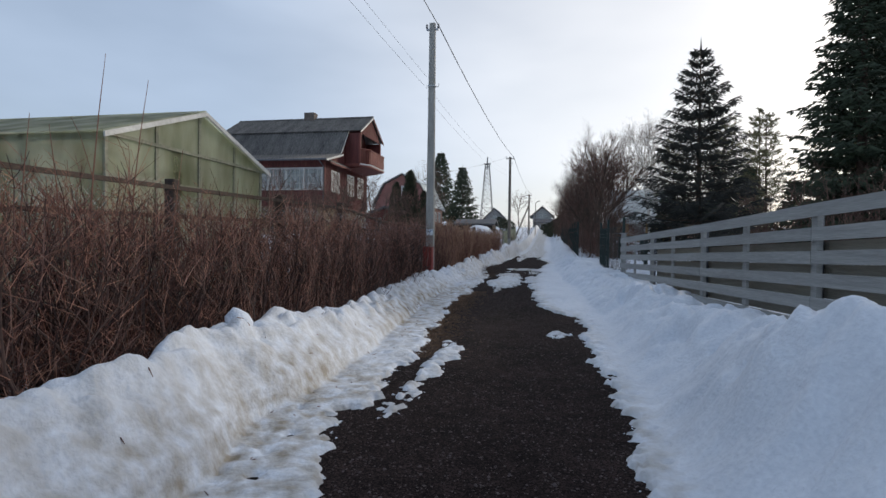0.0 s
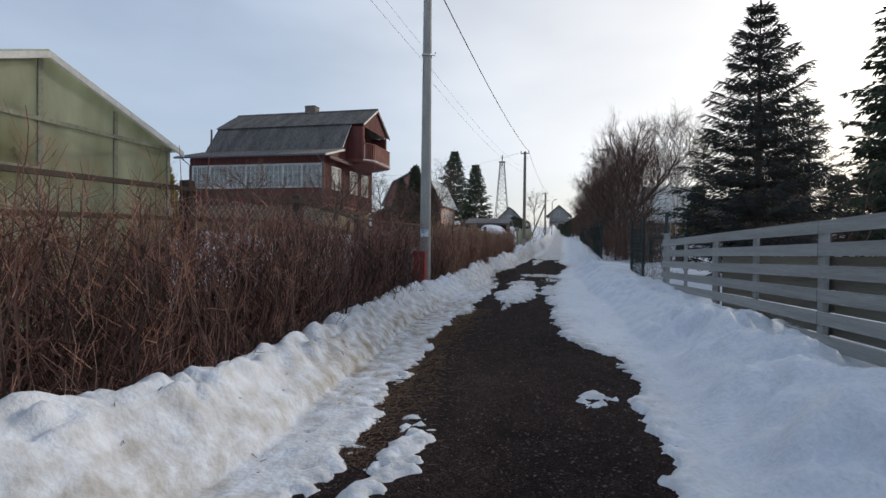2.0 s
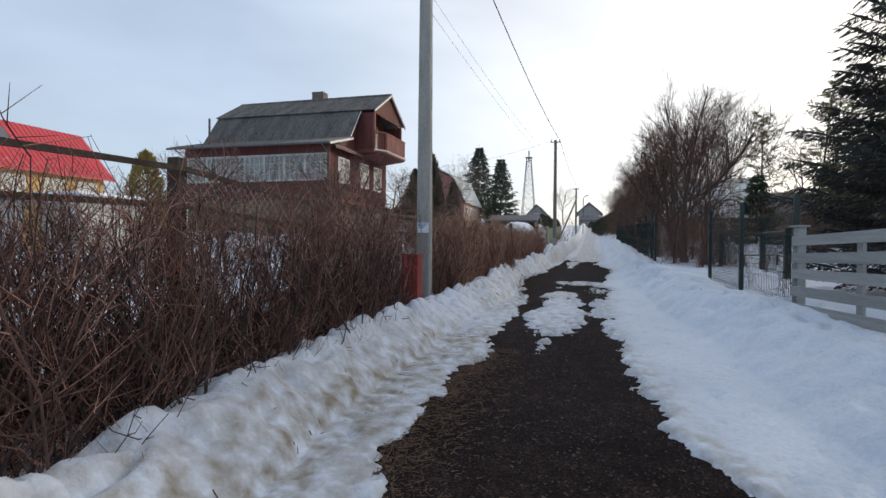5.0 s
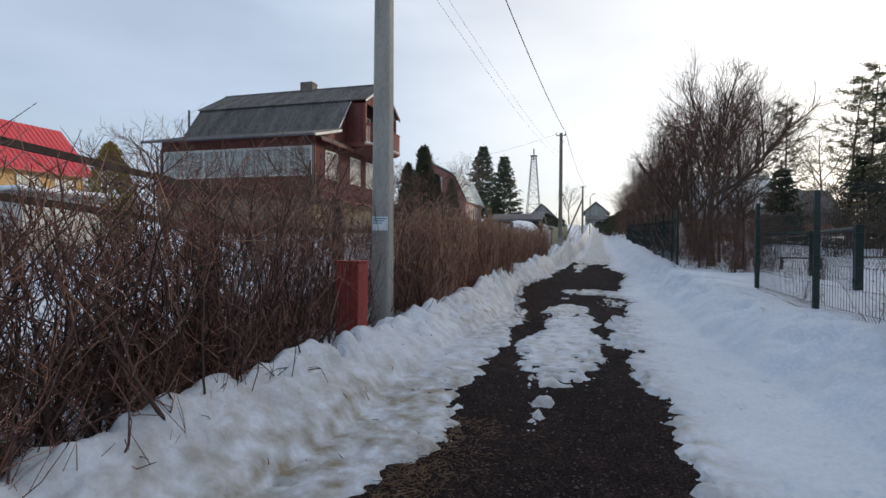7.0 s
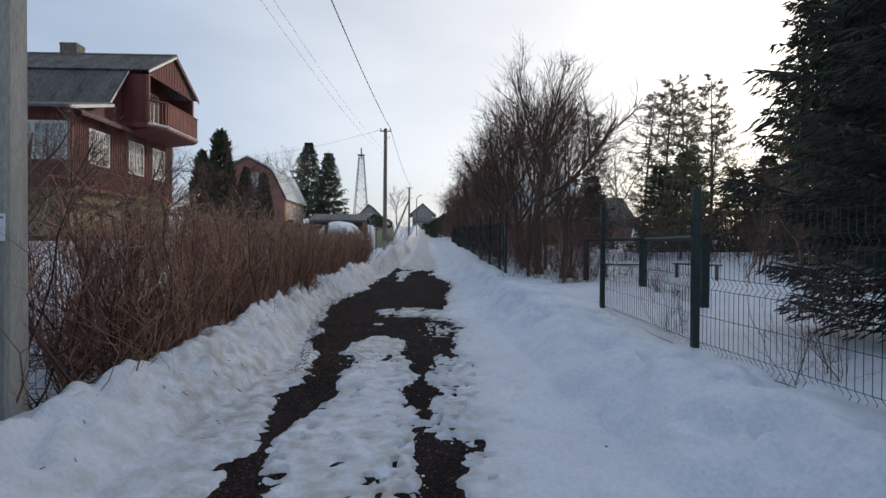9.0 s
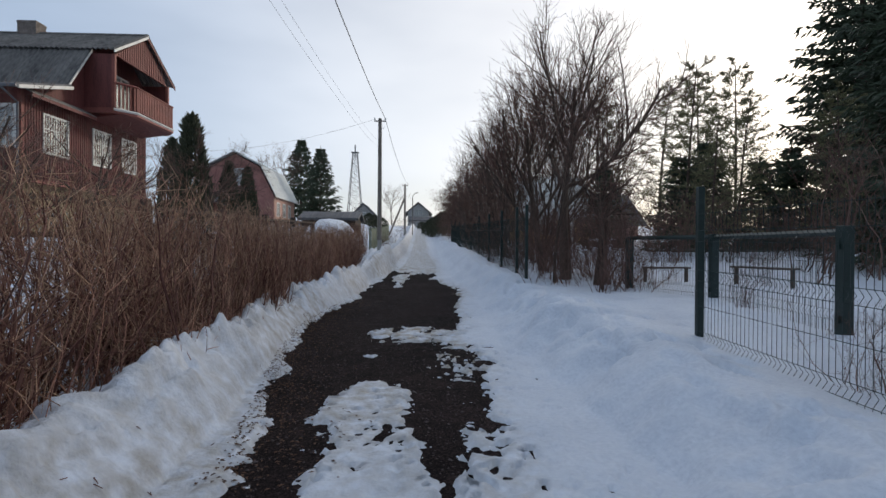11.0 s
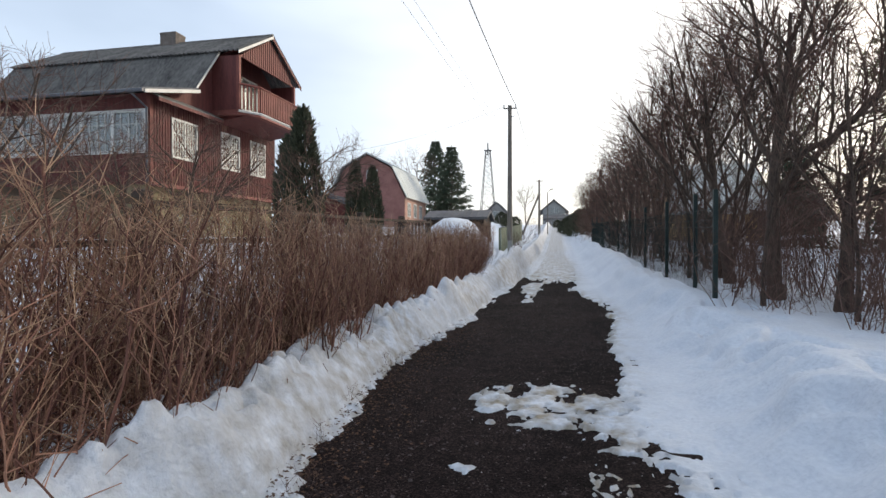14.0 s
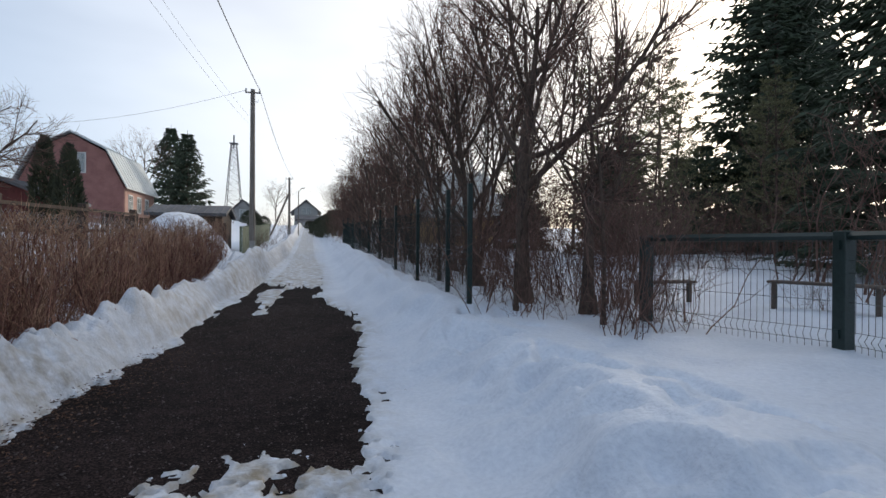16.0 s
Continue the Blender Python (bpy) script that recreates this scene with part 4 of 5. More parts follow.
for i in range(9):
    x, y = 9 + 2.9 * i, 47 + (i * 7 % 5)
    plant("bare_shrub", thicket, "tall leafless thicket far behind the yard", "bush", (x, y, ground_z(x, y)), 40 * i, 1.5 + 0.15 * (i % 3), "thickets far behind the yard", ("branchwork", "twig_mass"))


for i in range(18):
    x, y = 3.8 + 1.15 * i + rng.uniform(-0.4, 0.4), 29.5 + 0.14 * i + rng.uniform(-0.8, 1.8)
    plant("bare_shrub", thicket, "dense leafless shrub at the back of the yard", "bush", (x, y, ground_z(x, y)), rng.uniform(0, 360), rng.uniform(0.75, 1.2), "shrubs at the back of the yard", ("branchwork", "twig_mass"))
young = spruce_meshes(14, 4.2, 1.5, NEEDLE, 17, 8, 10, 0.3, 0.02, 2, 0.26)
for x, y, s in ((10.5, 37, 1.0), (13.0, 39.5, 1.25), (16.0, 40, 1.1), (19, 42, 1.3), (8.0, 39.5, 0.9), (22.5, 41, 1.2)):
    conifer(young, "young dark spruce beyond the yard", x, y, 61 * x, s, group="young spruces beyond the yard")
for x, y, s in ((-6.3, 20.8, 0.62), (-7.2, 23.2, 0.75), (-9.0, 24.9, 0.8), (-10.8, 26.3, 0.9), (-12.6, 27.2, 0.95), (-14.4, 28.4, 1.0), (-10.0, 29.5, 0.95), (-11.8, 31.4, 0.95), (-16.5, 27.8, 0.9), (-8.2, 28.0, 0.8)):
    plant("bare_shrub", thicket, "tangled leafless shrub in front of the red house", "bush", (x, y, ground_z(x, y)), 57 * x, s, "shrubs by the red house", ("branchwork", "twig_mass"))


# ---- fences ----
def white_fence():
    fence = thing("white_fence", "weathered white-painted wooden fence of horizontal boards", "fence", at=(1.62, 8, 0.2))
    y1, x, top = 13.99, 1.757, 1.455
    posts = [y1 - 0.06 - 2.89 * i for i in range(6)]

    def rise(y):
        return top + 0.0225 * (y1 - y)
    for y in posts:
        z = float(land(x, y))
        part("post", Geo().box(x, y - 0.05, z, x + 0.05, y + 0.05, rise(y) - 0.01, 0.006), WHITE_WOOD, fence)
        part("steel_post", Geo().box(x + 0.055, y + 0.06, z, x + 0.115, y + 0.12, rise(y) - 0.03, 0.004), DARK_POST, fence, "dark square steel post")
        part("batten", Geo().box(x, y - 1.5, z + 0.2, x + 0.03, y - 1.39, rise(y) - 0.02), WHITE_WOOD, fence)
    for k in range(6):
        for i, y in enumerate(posts[:-1]):
            ya, yb = posts[i + 1] + 0.004, y + 0.06 if i == 0 else y - 0.004
            za, zb = rise(ya) - 0.118 - 0.203 * k, rise(yb) - 0.118 - 0.203 * k
            dip = 0.006 * math.sin(3.7 * i + 2.1 * k)
            part("board", Geo().prism([(ya, za + dip), (yb, zb - dip), (yb, zb - dip + 0.115), (ya, za + dip + 0.115)], "x", x - 0.026 + dip * 0.3, x - 0.002), WHITE_WOOD, fence)
            if k > 1 and i:
                part("rear_board", Geo().prism([(ya, za + 0.1), (yb, zb + 0.1), (yb, zb + 0.2), (ya, za + 0.2)], "x", x + 0.12, x + 0.14), BACK_WOOD, fence)
    part("end_post", Geo().box(x, y1 - 0.1, 0.3, x + 0.1, y1 + 0.02, 1.57, 0.006), WHITE_WOOD, fence)
    part("post_cap", Geo().box(x - 0.03, y1 - 0.13, 1.57, x + 0.13, y1 + 0.08, 1.59), WHITE_WOOD, fence)
    fence.matrix_basis = Matrix.Translation((x, y1, 0)) @ pose(0, 0, 0, 0, 0, 3.43) @ Matrix.Translation((-x, -y1, 0)) @ fence.matrix_basis
    return fence


white_fence()


def mesh_panel(p, q, h, pitch=0.055, wire=0.0026):
    """Welded wire panel with pressed folds, between two points on the ground."""
    p, q = Vector(p), Vector(q)
    d = q - p
    flat = Vector((d.x, d.y, 0)).normalized()
    nrm = Vector((flat.y, -flat.x, 0))
    prof = [(0, 0)]
    folds = [0.22, 0.5 * h + 0.1, h - 0.22] if h > 1.2 else [0.22, h - 0.22]
    for f in folds:
        prof += [(f - 0.05, 0), (f, 0.035), (f + 0.05, 0)]
    prof += [(h, 0)]
    g = Geo()
    n = int(d.length / pitch)
    for i in range(n + 1):
        b = p + d * (i / n)
        g.tube([b + Vector((0, 0, z)) + nrm * o for z, o in prof], wire, 3, caps=False)
    for z in [0.02] + [f + s for f in folds for s in (-0.05, 0.05)] + [0.5 * (folds[0] + folds[1]), h - 0.02]:
        g.tube([p + Vector((0, 0, z)), q + Vector((0, 0, z))], wire, 3, caps=False)
    return g


def green_fence(posts, h, label, post_h):
    fence = thing("mesh_fence", label, "fence", at=(posts[0][0], posts[0][1], float(land(*posts[0]))))
    base = [(x, y, float(land(x, y)) + 0.18) for x, y in posts]
    for i, (x, y, z) in enumerate(base):
        part("post", Geo().box(x - 0.03, y - 0.03, z - 0.1, x + 0.03, y + 0.03, z + post_h, 0.005), GREEN, fence)
        if i:
            part("wire_panel", mesh_panel((base[i - 1][0] - 0.035, base[i - 1][1], base[i - 1][2]), (x - 0.035, y, z), h), GREEN, fence, "welded green wire mesh panel")["kind"] = "stuff"
    return fence


green_fence([(1.83, 14.14), (1.64, 15.95), (1.68, 18.54)], 1.35, "dark green welded wire mesh fence in deep snow", 1.58)
green_fence([(1.25, 24.5), (1.25, 25.6), (1.25, 27.85), (1.25, 30.5), (1.22, 33.2), (1.2, 36.0), (1.15, 38.7), (1.1, 41.4), (1.05, 44.1), (1.0, 46.8)], 1.5, "dark green welded wire mesh fence beside the bare trees", 1.75)


def gate():
    ob = thing("driveway_gate", "dark green steel gate with wire mesh infill, closed", "gate", at=(3.0, 22, float(land(3, 22))))
    corners = [(2.85, 23.2), (3.42, 21.45), (3.1, 18.6)]
    for i, (x, y) in enumerate(corners):
        z = float(land(x, y)) + 0.25
        part("post", Geo().box(x - 0.055, y - 0.055, z - 0.1, x + 0.055, y + 0.055, 1.66 + 0.02 * i, 0.006), GREEN, ob)
        for s in (0.25, 0.95):
            part("hinge", Geo().box(x - 0.075, y - 0.02, z + s, x - 0.05, y + 0.02, z + s + 0.07), GREEN, ob)
    for (xa, ya), (xb, yb) in zip(corners, corners[1:]):
        a, b = Vector((xa, ya, 0.62)), Vector((xb, yb, 0.62))
        leaf = part("gate_leaf", mesh_panel(a, b, 1.0), GREEN, ob)
        part("top_bar", Geo().tube([a + Vector((0, 0, 1.02)), b + Vector((0, 0, 1.02))], 0.032, 4), GREEN, leaf)
    return ob


gate()


def rail_fence():
    fence = thing("garden_fence", "dark brown wooden rail fence with wire netting behind the hedge", "fence", at=(-4.15, 10, 0.4))
    x = -4.15
    ys = [0.4 + 2.48 * i for i in range(13)]
    for i, y in enumerate(ys):
        z = float(land(x, y)) + (-0.12 if y > 12 else 0.1)
        part("post", Geo().box(x - 0.06, y - 0.06, z, x + 0.06, y + 0.06, z + 1.82, 0.01), FENCE_BROWN, fence)
        if i:
            za = float(land(x, ys[i - 1])) + (-0.12 if ys[i - 1] > 12 else 0.1)
            for top in (1.74, 1.42):
                part("rail", Geo().prism([(ys[i - 1], za + top - 0.045), (y, z + top - 0.045), (y, z + top), (ys[i - 1], za + top)], "x", x + 0.062, x + 0.1), FENCE_BROWN, fence)
            net = Geo()
            a = Vector((x + 0.075, ys[i - 1], za + 0.35))
            for k in range(-12, 26):
                for sg in (1, -1):
                    u0, u1 = k * 0.1, k * 0.1 + 1.3 * sg
                    c0, c1 = min(max(u0, 0), 2.48), min(max(u1, 0), 2.48)
                    if abs(c1 - c0) > 0.05 and (u0 >= 0 or sg > 0) and (u0 <= 2.48 or sg < 0):
                        net.tube([a + Vector((0, c0, abs(c0 - u0))), a + Vector((0, c1, abs(c1 - u0)))], 0.0016, 3, caps=False)
            part("wire_netting", net, STEEL, fence)
    return fence


rail_fence()


# ---- poles and cables ----
def concrete_pole():
    x, y = -3.24, 14.64
    z = float(land(x, y))
    pole = thing("utility_pole", "tall tapered concrete utility pole with pasted notice", "pole", "utility poles", (x, y, z))
    g = Geo()
    pts = []
    for zz, hx, hy in ((z, 0.115, 0.095), (7.35, 0.078, 0.072)):
        c = 0.02
        pts.append([(x - hx + c, y - hy, zz), (x + hx - c, y - hy, zz), (x + hx, y - hy + c, zz), (x + hx, y + hy - c, zz), (x + hx - c, y + hy, zz), (x - hx + c, y + hy, zz), (x - hx, y + hy - c, zz), (x - hx, y - hy + c, zz)])
    g.v = pts[0] + pts[1]
    g.f = [(i, (i + 1) % 8, 8 + (i + 1) % 8, 8 + i) for i in range(8)] + [tuple(range(7, -1, -1)), tuple(range(8, 16))]
    part("shaft", g, CONCRETE, pole)
    bracket = part("bracket", Geo().box(x - 0.17, y - 0.025, 7.16, x + 0.17, y + 0.025, 7.21), STEEL, pole)
    for s in (-0.16, 0.16):
        part("insulator", Geo().tube([(x + s, y, 7.2), (x + s, y, 7.25), (x + s, y, 7.27), (x + s, y, 7.33)], [0.018, 0.034, 0.022, 0.03], 8), DARK_POST, bracket)
    part("band", Geo().box(x - 0.1, y - 0.095, 5.6, x + 0.1, y + 0.095, 5.64), STEEL, pole)
    part("hook", Geo().tube([(x + 0.09, y, 5.62), (x + 0.18, y, 5.6), (x + 0.19, y, 5.68)], 0.012, 5), STEEL, pole)
    notice = part("notice", Geo().box(x - 0.09, y - 0.1, 1.5, x + 0.1, y - 0.097, 1.66), PAPER, pole, "torn paper notice with blue print")
    for k in range(3):
        part("print_line", Geo().box(x - 0.08, y - 0.1022, 1.63 - 0.025 * k, x + 0.09 - 0.03 * k, y - 0.1008, 1.641 - 0.025 * k), PRINT, notice)
    return pole


concrete_pole()


def gate_post():
    x, y = -2.99, 13.3
    z = ground_z(x, y) - 0.3
    ob = thing("red_post", "short square post of flaking red paint in the hedge", "post", at=(x, y, z))
    part("post_body", Geo().box(x - 0.115, y - 0.11, z, x + 0.115, y + 0.11, 1.17, 0.008), RED_POST, ob)
    part("post_cap", Geo().box(x - 0.125, y - 0.12, 1.17, x + 0.125, y + 0.12, 1.19, 0.005), RED_POST, ob)
    part("flange", Geo().box(x - 0.012, y - 0.125, z, x + 0.012, y - 0.111, 1.1), RED_POST, ob)
    return ob


gate_post()


def timber_pole(x, y, top, brace=None, lamp=False, r=0.085):
    z = float(land(x, y))
    pole = thing("utility_pole", "grey timber utility pole with insulators beside the lane", "pole", "utility poles", (x, y, z))
    part("shaft", Geo().tube([(x, y, z + 0.9), (x, y, top)], [r, r * 0.75], 8), POLE_WOOD, pole)
    part("concrete_foot", Geo().box(x - 0.11, y + 0.06, z, x + 0.11, y + 0.24, z + 1.9, 0.015), CONCRETE, pole)
    arm = part("crossarm", Geo().box(x - 0.3, y - 0.03, top - 0.16, x + 0.3, y + 0.03, top - 0.11), POLE_WOOD, pole)
    for s in (-0.27, 0.27):
        part("insulator", Geo().tube([(x + s, y, top - 0.12), (x + s, y, top - 0.05), (x + s, y, top - 0.02), (x + s, y, top + 0.04)], [0.02, 0.045, 0.028, 0.035], 8), WHITE_TRIM, arm)
    part("hook", Geo().tube([(x + 0.06, y, top - 0.5), (x + 0.2, y, top - 0.52), (x + 0.22, y, top - 0.42)], 0.016, 5), STEEL, pole)
    if brace:
        part("brace", Geo().tube([(x + brace, y - 0.2, z), (x, y, top - 1.3)], r * 0.8, 7), POLE_WOOD, pole)
    if lamp:
        part("lamp_arm", Geo().tube([(x + 0.7, y + 3, z), (x + 0.7, y + 3, top - 0.9), (x + 0.95, y + 3, top - 0.6), (x + 1.25, y + 3, top - 0.55)], 0.05, 6), POLE_WOOD, pole)
    return pole


timber_pole(-3.02, 41.7, 8.0, r=0.12)
timber_pole(-2.45, 66.3, 7.4, brace=-1.6, lamp=True, r=0.11)


def cable(a, b, sag, r, label="black overhead power cable slung between poles"):
    a, b = Vector(a), Vector(b)
    pts = [a.lerp(b, i / 14) - Vector((0, 0, sag * 4 * (i / 14) * (1 - i / 14))) for i in range(15)]
    ob = new("power_cable", Geo().tube(pts, r, 5).mesh("power_cable", WIRE, True))
    return tagged(ob, label, "cable", "overhead cables")


P0, P1, P2, P3 = (-3.3, -13, 7.3), (-3.24, 14.64, 7.3), (-3.02, 41.7, 7.95), (-2.45, 66.3, 7.35)
cable((P0[0] + 0.16, P0[1], 7.3), (P1[0] + 0.16, P1[1], 7.3), 0.35, 0.011)
cable((P1[0] + 0.16, P1[1], 7.3), (P2[0] + 0.27, P2[1], 8.0), 0.35, 0.014)
cable((P2[0] + 0.27, P2[1], 8.0), (P3[0] + 0.27, P3[1], 7.4), 0.5, 0.012)
for s, zz in ((-0.16, 0.0), (-0.13, -0.35)):
    cable((P0[0] + s - 0.4, P0[1], 6.2 + zz), (P1[0] + s, P1[1], 5.9 + zz), 0.2, 0.0028, "thin grey telephone wire slung between poles")
    cable((P1[0] + s, P1[1], 5.65 + zz), (P2[0] + s, P2[1], 6.9 + zz), 0.35, 0.0028, "thin grey telephone wire slung between poles")
cable((P2[0] - 0.27, P2[1], 7.95), (-16.8, 50, 7.6), 0.5, 0.006)


# ---- buildings ----
def window(parent, face, u0, z0, u1, z1, w, cols=2, rows=2, out=1, cross=False, sill=True):
    """A casement window in a wall: face 'x' or 'y' tells which axis the wall's plane cuts, w where."""
    def b(ua, za, ub, zb, d0, d1):
        d0, d1 = w + out * d0, w + out * d1
        lo, hi = min(d0, d1), max(d0, d1)
        return Geo().box(lo, ua, za, hi, ub, zb) if face == "x" else Geo().box(ua, lo, za, ub, hi, zb)
    ob = part("window", b(u0, z0, u1, z1, 0.002, 0.012), CURTAIN, parent, "white-framed window with pale curtain")
    t = 0.075
    for args in ((u0 - t, z0 - t, u0, z1 + t), (u1, z0 - t, u1 + t, z1 + t), (u0, z1, u1, z1 + t), (u0, z0 - t, u1, z0)):
        part("casing", b(*args, 0.0, 0.05), WHITE_TRIM, ob)
    for i in range(1, cols):
        c = u0 + (u1 - u0) * i / cols
        part("mullion", b(c - 0.03, z0, c + 0.03, z1, 0.013, 0.04), WHITE_TRIM, ob)
    for i in range(1, rows):
        c = z1 - (z1 - z0) * 0.36 * i
        part("glazing_bar", b(u0, c - 0.018, u1, c + 0.018, 0.013, 0.036), WHITE_TRIM, ob)
    if cross:
        for i in range(cols):
            ua, ub = u0 + (u1 - u0) * i / cols, u0 + (u1 - u0) * (i + 1) / cols
            for k in range(2):
                za, zb = z0 + (z1 - z0) * k / 2, z0 + (z1 - z0) * (k + 1) / 2
                for p, q in ((za, zb), (zb, za)):
                    d = w + out * 0.03
                    ends = [(d, ua, p), (d, ub, q)] if face == "x" else [(ua, d, p), (ub, d, q)]
                    part("lattice_bar", Geo().tube(ends, 0.013, 4), WHITE_TRIM, ob)
    part("pane", b(u0, z0, u1, z1, 0.018, 0.022), GLASS, ob).visible_shadow = False
    return ob


def corrugated(p0, p1, p2, pitch=0.19, amp=0.034, thick=0.03, n_down=2):
    """A wavy roof sheet: p0 to p1 runs along the eave, p1 to p2 up the slope."""
    p0, p1, p2 = Vector(p0), Vector(p1), Vector(p2)
    along, up = p1 - p0, p2 - p1
    nrm = along.cross(up).normalized()
    if nrm.z < 0:
        nrm = -nrm
    n = int(along.length / pitch * 4)
    g = Geo()
    for s in (0, -thick):
        for i in range(n + 1):
            o = nrm * (amp * math.sin(i * math.pi / 2) + s)
            for k in range(n_down):
                g.v.append(tuple(p0 + along * (i / n) + up * (k / (n_down - 1)) + o))
    m = (n + 1) * n_down
    for i in range(n):
        for k in range(n_down - 1):
            a = i * n_down + k
            g.f += [(a, a + n_down, a + n_down + 1, a + 1), (m + a, m + a + 1, m + a + n_down + 1, m + a + n_down)]
        a = i * n_down
        g.f += [(a, m + a, m + a + n_down, a + n_down), (a + n_down - 1, a + 2 * n_down - 1, m + a + 2 * n_down - 1, m + a + n_down - 1)]
    return g


def battens(face, u0, u1, zlo, zhi, w, out, pitch=0.13):
    """Vertical cover strips over board joints; zlo and zhi are functions of the place along the wall."""
    g = Geo()
    u = u0 + pitch / 2
    while u < u1:
        lo, hi = zlo(u), zhi(u)
        if hi - lo > 0.05:
            d0, d1 = sorted((w, w + out * 0.022))
            if face == "x":
                g.box(d0, u - 0.022, lo, d1, u + 0.022, hi)
            else:
                g.box(u - 0.022, d0, lo, u + 0.022, d1, hi)
        u += pitch
    return g


def red_house():
    X0, X1, Y0, Y1 = -22.7, -13.8, 31.7, 39.6      # walls
    G = float(land(-16, 33))
    F = 3.55                                        # floor line above the plinth
    house = thing("red_house", "dark red timber house with grey corrugated mansard roof", "house", at=(-18, 35, G))
    RY, RZ, KF, KB, KZ = 37.3, 10.35, 34.95, 39.65, 8.95   # ridge, knees
    EY, EZ = 30.95, 6.42
    part("plinth", Geo().box(X0 + 0.1, Y0 + 0.1, G - 0.5, X1 - 0.1, Y1 - 0.1, F), YELLOW_PLINTH, house, "yellow plastered plinth")
    body = [(Y0, F), (Y1, F), (Y1, 7.0), (KB - 0.25, KZ - 0.25), (RY, RZ - 0.16), (KF + 0.15, KZ - 0.22), (33.6, 7.0), (Y0, 6.5)]
    part("wall", Geo().prism(body, "x", X0, X1), RED_SIDING, house)
    tagged(part("wall_strip_work", battens("x", Y0, Y1, lambda u: F, lambda u: 6.5 if u > 34.5 else 6.35, X1, 1), RED_SIDING, house), kind="stuff")
    tagged(part("front_strip_work", battens("y", X0, X1, lambda u: F, lambda u: 4.5, Y0, -1), RED_SIDING, house), kind="stuff")
    part("skirt_board", Geo().prism([(Y0 - 0.1, F - 0.08), (Y1 + 0.1, F - 0.08), (Y1 + 0.1, F + 0.04), (Y0 - 0.1, F + 0.04)], "x", X1, X1 + 0.22), RED_TRIM, house)
    part("corner_board", Geo().box(X1 - 0.1, Y0 - 0.03, F, X1 + 0.03, Y0 + 0.1, 6.4), RED_TRIM, house)
    # roof
    part("porch_roof", corrugated((X0 - 0.5, EY, EZ), (X1 + 0.45, EY, EZ), (X1 + 0.45, 33.6, 7.12)), SLATE, house)
    part("lower_roof", corrugated((X0 - 0.3, 33.5, 7.1), (X1 + 0.3, 33.5, 7.1), (X1 + 0.3, KF, KZ + 0.02)), SLATE, house)
    part("upper_roof", corrugated((X0 - 0.4, KF - 0.2, KZ - 0.06), (X1 + 1.25, KF - 0.2, KZ - 0.06), (X1 + 1.25, RY, RZ)), SLATE, house)
    part("rear_roof", corrugated((X0 - 0.4, KB + 0.2, KZ - 0.06), (X1 + 1.25, KB + 0.2, KZ - 0.06), (X1 + 1.25, RY, RZ)), SLATE, house)
    part("rear_lower_roof", corrugated((X0 - 0.3, 41.1, 7.1), (X1 + 0.3, 41.1, 7.1), (X1 + 0.3, KB, KZ + 0.02)), SLATE, house)
    for a, b, x in (((EY, EZ), (33.6, 7.12), X1 + 0.45), ((33.5, 7.1), (KF, KZ), X1 + 0.3), ((KF - 0.2, KZ - 0.06), (RY, RZ), X1 + 1.25)):
        part("verge_board", Geo().prism([(a[0], a[1] - 0.15), (b[0], b[1] - 0.15), (b[0], b[1] - 0.035), (a[0], a[1] - 0.035)], "x", x - 0.01, x + 0.025), WHITE_TRIM, house, "peeling white verge board")
    part("rear_verge", Geo().prism([(KB + 0.2, KZ - 0.24), (RY, RZ - 0.2), (RY, RZ - 0.04), (KB + 0.2, KZ - 0.1)], "x", X1 + 1.22, X1 + 1.25), RED_SIDING, house)
    part("gutter", Geo().tube([(X0 - 0.5, EY - 0.06, EZ - 0.05), (X1 + 0.45, EY - 0.06, EZ - 0.07)], 0.06, 8), DARK_POST, house)
    for x in (X0 + 0.05, X1 - 0.05):
        part("downpipe", Geo().tube([(x, EY - 0.06, EZ - 0.1), (x, Y0 - 0.08, 6.0), (x, Y0 - 0.08, F)], 0.04, 7), DARK_POST, house)
    part("ridge_cap", Geo().prism([(RY - 0.16, RZ - 0.05), (RY + 0.16, RZ - 0.05), (RY, RZ + 0.06)], "x", X0 - 0.4, X1 + 1.25), SLATE, house)
    chim = part("chimney", Geo().box(-17.75, 37.0, 9.9, -17.0, 37.6, 10.78, 0.01), BRICK, house)
    for k in range(9):
        part("brick_course", Geo().box(-17.76 - 0.012 * (k == 8), 36.99 - 0.012 * (k == 8), 10.0 + 0.085 * k, -16.99 + 0.012 * (k == 8), 37.61 + 0.012 * (k == 8), 10.07 + 0.085 * k), BRICK, chim)
    part("stove_pipe", Geo().tube([(-22.3, 33.2, 6.9), (-22.3, 33.2, 8.5)], 0.06, 8), DARK_POST, house)
    # loggia with balcony under the overhanging gable
    BX = X1 + 1.1
    part("cheek_wall", Geo().prism([(X1, 6.55), (BX, 6.55), (BX, KZ - 0.2), (X1, KZ - 0.2)], "y", KF + 0.0, KF + 0.1), RED_SIDING, house)
    part("cheek_wall", Geo().prism([(X1, 6.55), (BX, 6.55), (BX, KZ - 0.2), (X1, KZ - 0.2)], "y", KB - 0.35, KB - 0.25), RED_SIDING, house)
    part("gable_panel", Geo().prism([(KF + 0.1, KZ - 0.2), (KB - 0.35, KZ - 0.2), (RY + 0.05, RZ - 0.25), (RY - 0.05, RZ - 0.25)], "x", BX - 0.05, BX), RED_TRIM, house)
